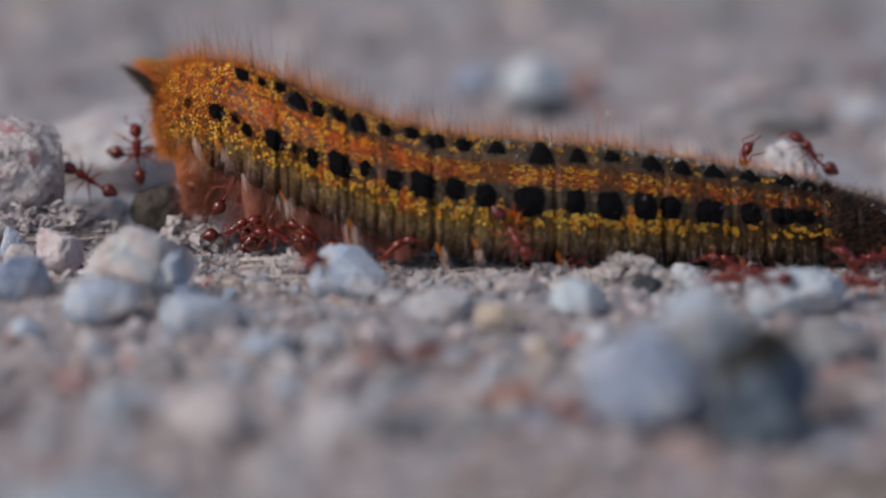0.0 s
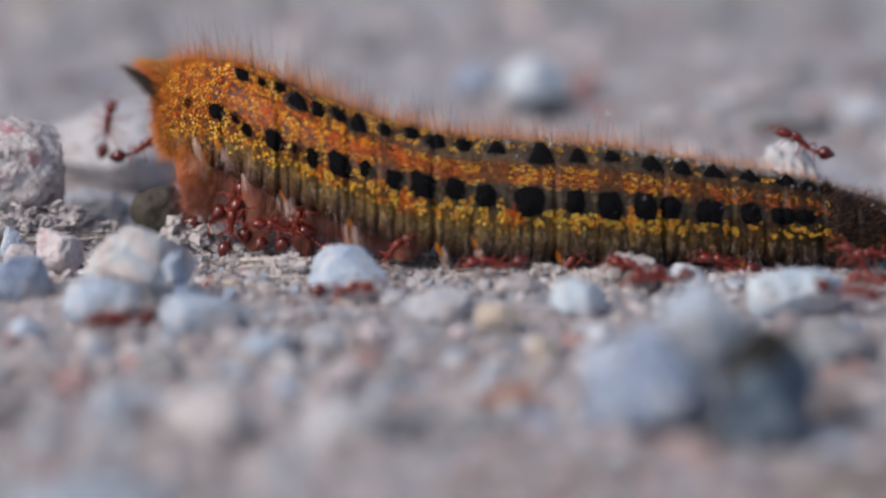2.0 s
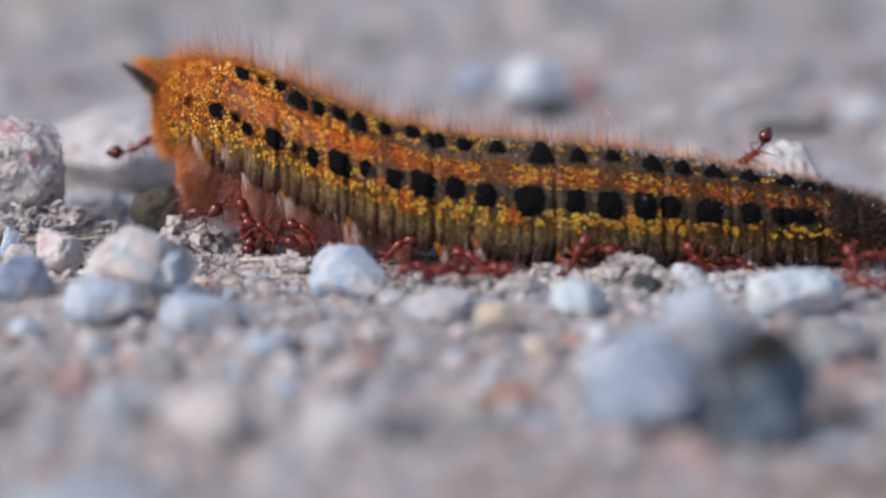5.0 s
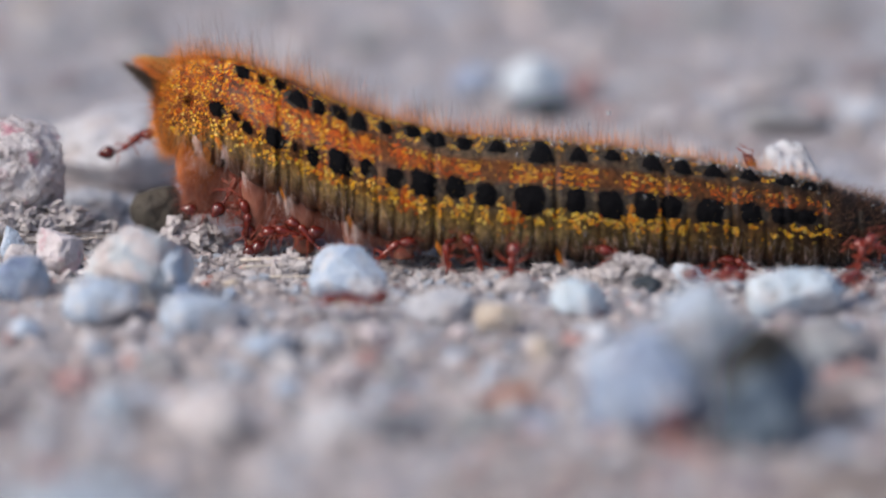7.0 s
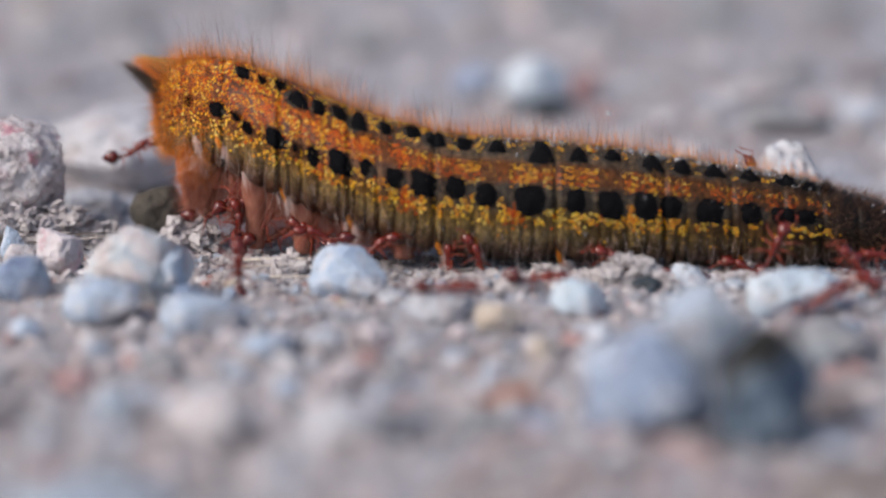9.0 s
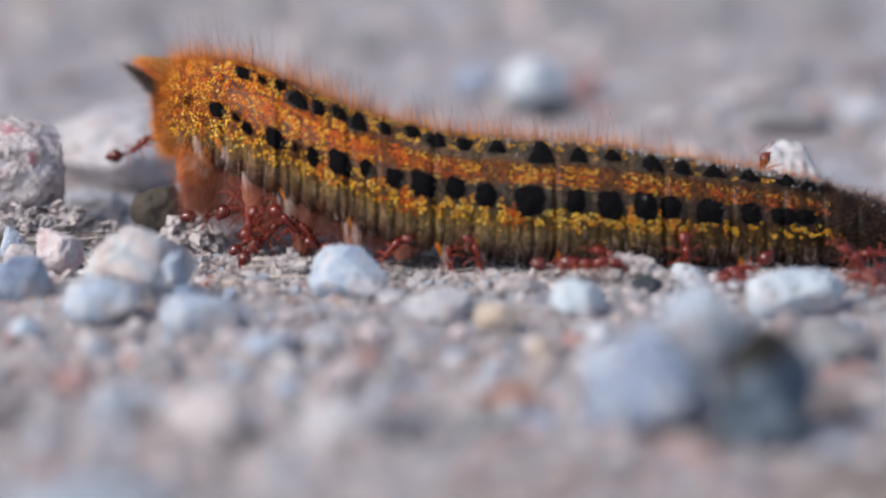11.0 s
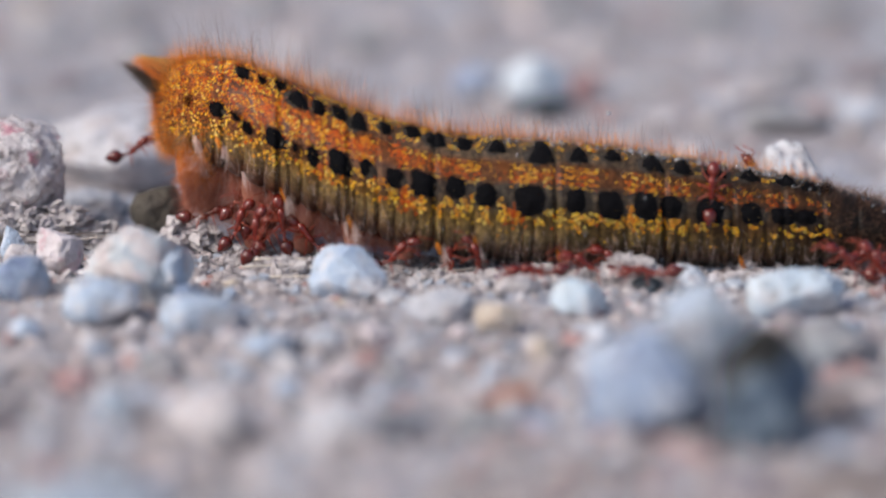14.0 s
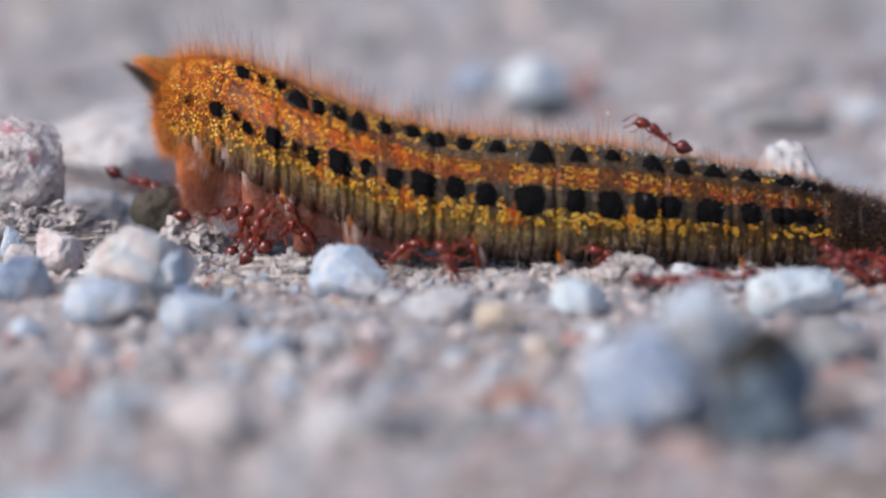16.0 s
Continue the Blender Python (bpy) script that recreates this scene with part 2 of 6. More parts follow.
HAIR_DARK = plain_mat("dark_brown_hair", [(0.10, 0.05, 0.03), (0.22, 0.10, 0.05), (0.05, 0.03, 0.02)], 0.5, island=True)
HAIR_RUST = plain_mat("rusty_hair", [(0.33, 0.090, 0.052), (0.48, 0.17, 0.105), (0.16, 0.036, 0.024), (0.62, 0.37, 0.29)], 0.5, island=True, gloss=0.2)
HAIR_GOLD = plain_mat("golden_hair", [(0.50, 0.24, 0.05), (0.62, 0.40, 0.14), (0.34, 0.12, 0.03)], 0.45, island=True, gloss=0.2)
HAIR_TIP = plain_mat("black_grey_hair", [(0.05, 0.036, 0.028), (0.10, 0.08, 0.065), (0.03, 0.02, 0.015)], 0.6, island=True, gloss=0.2)
HAIR_FLAME = plain_mat("flame_orange_hair", [(0.60, 0.15, 0.03), (0.72, 0.24, 0.05), (0.42, 0.09, 0.02)], 0.5, island=True, gloss=0.2)
HAIR_WHITE = plain_mat("pale_hair", [(0.70, 0.52, 0.47), (0.86, 0.74, 0.69), (0.58, 0.33, 0.26)], 0.5, island=True)
TUFT_ORANGE = plain_mat("bright_orange_tuft", [(0.62, 0.17, 0.012), (0.80, 0.30, 0.025)], 0.4, per_mm=1.5)
HEAD_MAT = plain_mat("dark_head_capsule", [(0.03, 0.025, 0.022), (0.09, 0.08, 0.07)], 0.4, per_mm=1.5)
LEG_SKIN = plain_mat("proleg_skin", [(0.22, 0.072, 0.046), (0.42, 0.18, 0.12)], 0.4, per_mm=1.5, translucent=0.1)
ANT_RED = plain_mat("red_brown_shell", [(0.10, 0.009, 0.006), (0.23, 0.025, 0.012)], 0.24, per_mm=3.0, coat=0.45, translucent=0.08)
ANT_DARK = plain_mat("dark_red_shell", [(0.07, 0.007, 0.006), (0.15, 0.016, 0.009)], 0.2, per_mm=3.0, coat=0.6)
ANT_LEG = plain_mat("amber_red_leg", [(0.20, 0.024, 0.012), (0.33, 0.054, 0.022)], 0.45, per_mm=3.0, translucent=0.15)
CLASPER = plain_mat("orange_clasper_skin", [(0.50, 0.12, 0.03), (0.62, 0.18, 0.05), (0.72, 0.44, 0.34)], 0.5, per_mm=0.5, translucent=0.1)
STRAW = plain_mat("bleached_straw", [(0.56, 0.49, 0.42), (0.72, 0.66, 0.58), (0.42, 0.35, 0.30)], 0.8, per_mm=0.8)
DARK_FIBRE = plain_mat("weathered_dark_fibre", [(0.10, 0.08, 0.075), (0.24, 0.20, 0.18)], 0.85, per_mm=1.0)
RUST_LEAF = plain_mat("rust_brown_leaf", [(0.24, 0.075, 0.022), (0.36, 0.13, 0.04)], 0.7, per_mm=0.7)
m, t, bs = material("clear_water")
WATER = m
bs.inputs["Base Color"].default_value = (1, 1, 1, 1)
bs.inputs["Transmission Weight"].default_value = 0.85
bs.inputs["Roughness"].default_value = 0.08
bs.inputs["IOR"].default_value = 1.33


# ---- helpers for meshes (sizes in mm) ----
def mesh_of(name, verts, faces, mat, smooth=True):
    me = bpy.data.meshes.new(name)
    me.from_pydata([tuple(k * MM for k in v) for v in verts], [], faces)
    me.materials.append(mat)
    if smooth:
        me.polygons.foreach_set("use_smooth", [True] * len(me.polygons))
    me.update()
    return me


def part(name, me, parent, label="", at=None, kind=""):
    ob = new(name, me)
    ob.parent = parent
    if at is not None:
        ob.matrix_basis = at
    return tagged(ob, label, kind=kind)


def mmpose(x, y, z, rx=0, ry=0, rz=0):
    return pose(x * MM, y * MM, z * MM, rx, ry, rz)


def height(x, y):
    """Ground level in mm at a place in mm."""
    near = 1.0 / (1.0 + ((x / 140.0) ** 2 + (y / 220.0) ** 2) ** 2)
    h = 0.55 * noise.noise(Vector((x / 14.0, y / 14.0, 3.1)))
    h += 0.34 * noise.noise(Vector((x / 4.2, y / 4.2, 7.7)))
    h += 0.20 * noise.noise(Vector((x / 1.5, y / 1.5, 1.7)))
    h += 0.12 * noise.noise(Vector((x / 0.7, y / 0.7, 5.2)))
    return h * (0.25 + 0.75 * near)


def spread(lo, hi, step, far, grow):
    """Even steps in the middle, growing steps out to the horizon."""
    mid = list(np.arange(lo, hi, step))
    up, d = [mid[-1]], step
    while up[-1] < far:
        d *= grow
        up.append(up[-1] + d)
    down, d = [mid[0]], step
    while down[-1] > -far:
        d *= grow
        down.append(down[-1] - d)
    return down[:0:-1] + mid + up[1:]


# ---- ground ----
xs, ys = spread(-44, 44, 0.42, 40000, 1.075), spread(-30, 16, 0.38, 40000, 1.05)
gv = [(x, y, height(x, y)) for y in ys for x in xs]
nx = len(xs)
gf = [(j * nx + i, j * nx + i + 1, (j + 1) * nx + i + 1, (j + 1) * nx + i) for j in range(len(ys) - 1) for i in range(nx - 1)]
tagged(new("ground", mesh_of("ground", gv, gf, GROUND_MAT)), "pinkish grey sandy soil with fine grit", "ground", kind="structure")


# ---- stones ----
def stone_shape(seed, detail=3, rough=0.16, cuts=5, crumb=1.0, square=0.0):
    """A unit stone: a ball worn by noise, with a few flat faces."""
    rnd = random.Random(seed)
    bm = bmesh.new()
    bmesh.ops.create_icosphere(bm, subdivisions=detail, radius=1.0)
    planes = []
    for _ in range(cuts):
        d = Vector((rnd.gauss(0, 1), rnd.gauss(0, 1), rnd.gauss(0, 1))).normalized()
        planes.append((d, rnd.uniform(0.58, 0.86)))
    off = Vector((seed * 3.7, seed * 1.3, seed * 2.1))
    for v in bm.verts:
        p = v.co.copy()
        p *= 1 + square * ((abs(p.x) ** 6 + abs(p.y) ** 6 + abs(p.z) ** 6) ** (-1 / 6) - 1)
        p *= 1 + rough * noise.noise(p * 1.3 + off) + rough * 0.4 * noise.noise(p * 3.4 + off)
        for d, k in planes:
            over = p.dot(d) - k
            if over > 0:
                p -= d * over * 0.88
        q = v.co.normalized()
        v.co = p + q * rough * crumb * (0.28 * noise.noise(q * 5 + off) + 0.18 * noise.noise(q * 11 + off) + 0.12 * noise.noise(q * 23 + off))
    verts, faces = [tuple(v.co) for v in bm.verts], [tuple(q.index for q in f.verts) for f in bm.faces]
    bm.free()
    return np.array(verts), faces


def stone(x, y, w, d, h, kind, seed, label, name="pebble", group="", turn=0.0, base=0.0, rough=0.22, cuts=9, detail=4, sink=0.14, crumb=1.0, square=0.0):
    v, f = stone_shape(seed, detail, rough, cuts, crumb, square)
    lo, hi = v.min(0), v.max(0)
    v = (v - (lo + hi) / 2) / (hi - lo)
    a = radians(turn)
    v = v * np.array((w, d, h * (1 + sink)))
    v = np.column_stack((v[:, 0] * math.cos(a) - v[:, 1] * math.sin(a), v[:, 0] * math.sin(a) + v[:, 1] * math.cos(a), v[:, 2] + h * (1 + sink) / 2 - h * sink))
    ob = new(name, mesh_of(name, v, f, STONES[kind]))
    ob.matrix_basis = mmpose(x, y, base if base else height(x, y) * 0.5)
    return tagged(ob, label, "stone", group)


HERO = [
    # x, y, width, depth, height, material, seed, turn, label
    (-40.2, 9.0, 11.8, 9.5, 7.6, "crust", 3, 0, "large rough pale stone with pink patches on soil"),
    (-32.0, 38.0, 19.0, 20.0, 7.4, "mist", 11, 0, "large dull pale boulder standing behind the caterpillar's tail"),
    (-25.9, 11.0, 6.0, 4.4, 4.7, "olive", 205, 30, "dark mossy stone in the shade under the tail"),
    (-33.7, -5.7, 4.3, 4.2, 4.0, "rosy", 8, 20, "pale stone with pink stains beside larger pebbles"),
    (-36.2, -15.1, 5.2, 4.6, 3.7, "slate", 9, 0, "smooth blue-grey pebble over a dark gap"),
    (-25.7, -18.0, 9.6, 8.0, 6.6, "motley", 14, 15, "large mottled beige pebble with bluish patches"),
    (-23.4, -18.3, 3.4, 6.0, 4.9, "blue", 21, 10, "light blue stone chip leaning on a beige pebble"),
    (-28.6, -24.6, 6.7, 5.0, 3.6, "blue", 16, 0, "light blue-grey oblong pebble on soil"),
    (-20.0, -27.6, 7.6, 5.0, 2.8, "blue", 18, -8, "flat bluish grey pebble on soil"),
    (-8.2, -14.9, 6.9, 5.0, 4.2, "blue", 29, 0, "angular blue-grey stone with a dark side"),
    (-0.3, -24.5, 6.1, 4.5, 2.8, "haze", 27, 0, "light greyish rounded pebble on soil"),
    (4.5, -29.1, 3.9, 3.5, 2.5, "cream", 31, 0, "small cream-coloured pebble on soil"),
    (11.4, -22.6, 4.9, 4.2, 3.1, "white", 33, 0, "small bright white pebble on soil"),
    (29.9, -20.6, 8.7, 6.0, 3.6, "white", 36, 8, "white bluish block-like stone on soil"),
    (21.2, -10.1, 3.4, 3.0, 1.8, "pale", 38, 0, "small pale angular chip beside a soil clod"),
    (15.2, -61.0, 10.2, 9.0, 8.0, "bluff", 46, 0, "large blue-grey stone standing on the soil"),
    (23.7, -66.0, 7.4, 7.6, 8.9, "night", 47, 0, "dark slate-coloured stone beside a blue-grey one"),
    (20.2, -51.0, 7.6, 7.4, 9.2, "sea", 49, 0, "pale bluish rounded stone behind two larger stones"),
    (-17.3, -64.8, 7.2, 7.0, 4.0, "beige", 52, 0, "pale beige pebble on gritty soil"),
    (-7.4, -65.0, 6.0, 6.0, 3.8, "haze", 55, 0, "pale mauve-grey pebble on gritty soil"),
    (-3.6, -63.8, 3.6, 5.0, 2.2, "grey", 57, 0, "dark grey pebble beside a paler one"),
    (10.1, 80.8, 7.4, 6.0, 5.4, "white", 60, 0, "bright white pebble half sunk in soil"),
    (11.0, 71.5, 6.6, 3.0, 2.4, "dark", 61, 0, "dark flat stone below a white pebble"),
    (15.4, 82.0, 3.8, 3.4, 3.5, "red", 63, 0, "small reddish pebble beside a white pebble"),
    (3.3, 86.0, 5.4, 4.0, 3.2, "slate", 66, 0, "grey pebble half sunk in soil"),
    (31.8, 12.0, 7.2, 6.5, 8.5, "haze", 91, 0, "white banded stone standing behind the caterpillar"),
    (36.0, 62.0, 9.3, 6.0, 2.8, "grey", 70, 0, "grey flat stone half sunk in soil"),
    (31.3, -39.2, 7.4, 6.0, 3.2, "grey", 73, 0, "greenish grey pebble on soil"),
    (-24.2, -85.0, 12.0, 8.0, 2.6, "ice", 75, 0, "broad pale blue stone sunk in the soil"),
    (30.5, -80.0, 15.0, 12.0, 2.2, "brown", 76, 0, "broad brown stone sunk in the soil"),
    (-38.4, -0.8, 2.3, 2.0, 3.2, "blue", 79, 0, "tiny light blue pebble on soil"),
    (-39.0, 136.0, 8.5, 7.0, 2.6, "grey", 81, 0, "grey stone half sunk in soil"),
    (-22.4, 150.0, 6.5, 6.0, 2.6, "teal", 82, 0, "dull dark stone half sunk in soil"),
    (48.4, 140.0, 6.0, 6.0, 2.8, "grey", 84, 0, "dark grey stone half sunk in soil"),
    (33.7, 137.0, 9.0, 8.0, 2.6, "teal", 83, 30, "bluish grey stone half sunk in soil"),
    (25.3, 136.0, 5.5, 9.0, 2.0, "mauve", 85, 0, "mauve-brown stone half sunk in soil"),
    (47.6, 94.5, 6.0, 4.0, 1.8, "mauve", 87, 0, "mauve-brown flat stone sunk in soil"),
    (-8.9, 114.0, 5.0, 4.5, 2.6, "teal", 88, 0, "dull blue-grey stone half sunk in soil"),
    (18.4, 117.0, 6.0, 6.0, 2.2, "beige", 89, 0, "pale beige stone half sunk in soil"),
    (39.6, 95.5, 5.0, 3.4, 1.8, "grey", 90, 20, "grey flat stone half sunk in soil"),
    (15.5, 142.0, 6.5, 5.0, 2.2, "teal", 92, -20, "dull blue-grey stone half sunk in soil"),
    (39.9, 74.0, 3.4, 3.0, 1.4, "red", 93, 0, "small reddish pebble sunk in soil"),
    (45.4, 69.0, 7.0, 5.0, 2.2, "pale", 94, 0, "pale bluish stone half sunk in soil"),
    (34.9, 84.0, 6.0, 5.0, 1.8, "beige", 95, 0, "pale stone half sunk in soil"),
    (-46.8, 120.0, 7.0, 6.0, 2.2, "haze", 96, 0, "light grey stone half sunk in soil"),
    (-41.5, 92.0, 4.4, 5.0, 1.6, "mauve", 97, 0, "mauve-brown stone sunk in soil"),
    (22.5, 89.0, 7.0, 5.0, 1.6, "haze", 98, 0, "light grey flat stone sunk in soil"),
    # next two: added dark pieces standing in for shade beside the large stones
    (19.8, -68.6, 3.0, 3.0, 1.6, "dark", 120, 0, "small dark chip added as shade between two large stones"),
    (30.4, -42.0, 4.4, 4.0, 2.3, "teal", 121, 0, "dark grey pebble added as shade behind a dark stone"),
    (28.2, -37.0, 3.4, 3.4, 3.6, "pink", 99, 0, "pale rosy pebble behind larger stones"),
    # dark chip added to fill a gap where only shade lies
    (-39.4, 1.6, 2.2, 1.8, 1.9, "olive", 100, 0, "dark chip added for the shade in a gap between stones"),
    (-37.4, -4.6, 3.2, 3.0, 2.3, "beige", 118, 0, "small grey-beige pebble between stones"),
    (-21.8, -20.2, 3.0, 2.6, 2.2, "slate", 119, 0, "small slate blue pebble beside a beige one"),
    (-24.7, -57.9, 3.6, 6, 2.0, "ice", 101, 12, "pale blue pebble sunk in the soil"),
    (3.3, -61.5, 5.8, 5, 1.6, "teal", 102, -1, "dull blue-grey flat pebble on gritty soil"),
    (-13.9, -38.7, 4.2, 5, 2.3, "blue", 103, -14, "light blue-grey flat pebble on soil"),
    (-9.7, -35.9, 2.8, 3, 2.0, "pale", 104, 23, "small whitish rounded pebble on soil"),
    (-5.4, -34.6, 3.2, 3.5, 2.1, "pink", 105, 10, "small pinkish white pebble on soil"),
    (8.1, -39.7, 2.3, 3, 2.2, "cream", 106, -3, "small upright cream pebble on soil"),
    (-4.3, -18.5, 3.0, 3, 1.5, "haze", 107, -16, "small light grey chip beside an angular stone"),
    (6.1, -15.2, 4.0, 3, 1.6, "clod", 108, 21, "flat crumb of pale dry soil"),
    (-8.0, -48.5, 3.6, 4, 1.9, "pink", 109, 8, "small rosy pebble on gritty soil"),
    (-2.2, -37.3, 3.2, 4, 1.7, "haze", 110, -5, "small light grey pebble on gritty soil"),
    (-32.6, -40.6, 3.2, 5, 1.8, "beige", 111, -18, "small beige pebble on gritty soil"),
    (-22.2, -42.5, 4.0, 5, 1.6, "grey", 112, 19, "small grey pebble half sunk in soil"),
    (7.4, -60.4, 3.0, 4, 1.1, "slate", 113, 6, "slate blue pebble on gritty soil"),
    (29.9, -58.4, 4.4, 5, 2.0, "brown", 114, -7, "brown pebble on gritty soil"),
    (-28.8, -48.5, 3.2, 4, 1.4, "red", 115, -20, "small reddish pebble on gritty soil"),
    (-33.4, 19.5, 8.4, 6.5, 2.6, "haze", 123, 20, "dull light grey stone in front of a pale boulder"),
    (17.9, -69.7, 2.6, 3.0, 1.0, "red", 116, 0, "small reddish pebble below large stones"),
    (17.6, -13.4, 2.8, 1.8, 1.5, "dark", 117, 0, "tiny dark chip beside a soil clod"),
    (10.6, -76.0, 7.5, 7.0, 1.3, "brown", 130, 10, "flat brown stone sunk in the soil"),
    (20.5, -80.0, 8.0, 7.0, 1.2, "mauve", 131, -15, "flat mauve-brown stone sunk in the soil"),
    (14.6, -87.0, 7.0, 6.0, 1.2, "grey", 132, 25, "flat grey stone sunk in the soil"),
    (2.4, -80.0, 6.5, 6.0, 1.2, "brown", 133, -8, "flat brown stone sunk in the soil"),
    (32.6, -66.5, 6.5, 5.0, 0.9, "mauve", 134, 12, "flat mauve-brown stone sunk in the soil"),
    (31.5, -52.0, 5.0, 4.0, 0.9, "brown", 135, -10, "flat brown stone sunk in the soil"),
    (24.6, -88.0, 5.5, 4.5, 0.9, "brown", 136, 30, "flat brown stone sunk in the soil"),
    (-14.5, -82.0, 5.5, 5.0, 0.8, "grey", 137, 5, "flat grey stone sunk in the soil"),
    (-36.0, -62.0, 4.0, 5.0, 4.2, "dark", 86, 0, "dark pebble on gritty soil"),
]
BLOCKY = {91: 0.2, 29: 0.75, 36: 0.35, 14: 0.12, 46: 0.1, 47: 0.2, 49: 0.2, 33: 0.4, 8: 0.4}
for x, y, w, d, h, kind, seed, turn, label in HERO:
    sharp = -32 < y < 30
    cuts = 3 if w > 11.0 or seed in (91, 60, 16, 18) else (13 if -32 < y < 0 else 8)
    crumb = {3: 0.9, 29: 0.4, 36: 0.5, 33: 0.6}.get(seed, 1.4 if w > 11 else (0.9 if -32 < y < 0 else 1.1))
    stone(x, y, w, d, h, kind, seed, label, "stone" if w > 6.5 else "pebble", turn=turn, base=3.9 if seed == 3 else 0.0, detail=6 if seed == 3 else (5 if sharp else 4),
          cuts={3: 2, 205: 2, 123: 2, 29: 7, 36: 4, 46: 7, 47: 6, 49: 5}.get(seed, cuts), crumb=crumb, sink=0.4 if 0 < y < 30 or seed in (75, 76) else (0.22 if y < 0 else 0.14), rough=0.3 if seed in (46, 47, 49) else 0.22, square=BLOCKY.get(seed, 0.0))


# crumbly clods of dry soil: a core with lumps caked over it, one mesh each
LUMPS = [stone_shape(500 + i, 2, 0.95, 9, 2.6) for i in range(9)]


def soil_clod(x, y, w, d, h, seed):
    rnd = random.Random(seed)
    core, f = stone_shape(seed, 4, 0.5, 2, 2.0)
    vs = [(p[0] * w * 0.42, p[1] * d * 0.42, p[2] * h * 0.75) for p in core]
    fs = list(f)
    for _ in range(int(24 + 6.0 * w * d / 4)):
        a, k = rnd.uniform(0, 2 * math.pi), math.sqrt(rnd.random())
        z = h * math.sqrt(max(0.0, 1 - k ** 2.4)) * rnd.uniform(0.55, 1.05)
        s = rnd.uniform(0.14, 0.30) * (1 + 1.8 * rnd.random() ** 3) * min(1.3, 0.6 + h * 0.3)
        v, f = rnd.choice(LUMPS)
        tilt = Euler((rnd.uniform(-0.7, 0.7), rnd.uniform(-0.7, 0.7), rnd.uniform(0, 6.28))).to_matrix()
        lump = np.array(v) * np.array((rnd.uniform(0.8, 1.7), rnd.uniform(0.7, 1.2), rnd.uniform(0.4, 0.8))) * s
        lump = lump @ np.array(tilt).T + np.array((k * w / 2 * math.cos(a), k * d / 2 * math.sin(a), z))
        o = len(vs)
        vs += [tuple(p) for p in lump]
        fs += [tuple(i + o for i in t_) for t_ in f]
    ob = new("soil_clod", mesh_of("soil_clod", vs, fs, STONES["clod"], smooth=False))
    ob.matrix_basis = mmpose(x, y, height(x, y) * 0.5)
    tagged(ob, "crumbly clod of dry grey soil", "soil clod")


for x, y, w, d, h, seed in ((16.1, -9.5, 6.5, 5.0, 2.2, 201), (-22.7, 4.0, 6.3, 4.5, 2.8, 205), (4.2, -8.6, 5.0, 4.0, 0.7, 208), (9.4, -7.8, 2.2, 2.0, 0.9, 209),
                            (-39.4, 3.4, 8.0, 5.0, 4.6, 211), (-13.5, -5.0, 6.0, 4.5, 1.0, 214), (-34.8, 6.0, 6.5, 4.5, 4.0, 216), (-31.5, 7.0, 5.0, 4.0, 1.8, 217),
                            (-6.5, -7.0, 4.5, 3.2, 0.6, 218), (0.0, -7.4, 4.0, 3.0, 0.5, 219), (12.4, -8.4, 4.0, 3.0, 0.7, 221), (21.0, -7.0, 5.0, 3.4, 0.5, 222), (26.0, -9.0, 5.0, 3.6, 0.6, 223),
                            (-18.2, -1.5, 4.2, 3.0, 0.7, 224), (-14.3, -3.4, 5.2, 3.0, 0.8, 228), (-10.2, -4.2, 4.8, 3.0, 0.8, 229), (35.5, -10.5, 5.0, 4.0, 0.6, 226), (19.2, -12.5, 2.4, 2.0, 1.5, 227)):
    soil_clod(x, y, w, d, h, seed)

# single crumbs of soil in the clear strip under the caterpillar
CRUMB = [mesh_of("soil_crumb", v, f, STONES["clod"], smooth=False) for v, f in LUMPS]
rnd = random.Random(77)
made = 0
while made < 230:
    x, y = rnd.uniform(-40, 40), rnd.uniform(-17, -3)
    if any(math.hypot(x - q[0], y - q[1]) < 0.42 * max(q[2], q[3]) for q in HERO):
        continue
    size = 0.22 * math.exp(abs(rnd.gauss(0, 0.6)))
    ob = new("soil_crumb", CRUMB[made % len(CRUMB)])
    ob.matrix_basis = mmpose(x, y, height(x, y) + size * 0.3, rnd.uniform(0, 360), rnd.uniform(0, 360), 0) @ Matrix.Scale(min(size, 0.75), 4)
    tagged(ob, "small pale crumb of dry soil on the ground", "soil crumb", "crumbs of soil")
    made += 1


def taken(x, y, r):
    if (1 < x < 20 and 48 < y < 96) or (-38 < x < -25 and 9 < y < 33) or (12 < x < 26 and -85 < y < -62) or (17 < x < 24 and -22 < y < -11) or abs(y - 1) < 7 + r and -27 < x < 44:
        return True
    return any(math.hypot(x - s[0], (y - s[1])) < 0.46 * max(s[2], s[3]) + r for s in HERO)


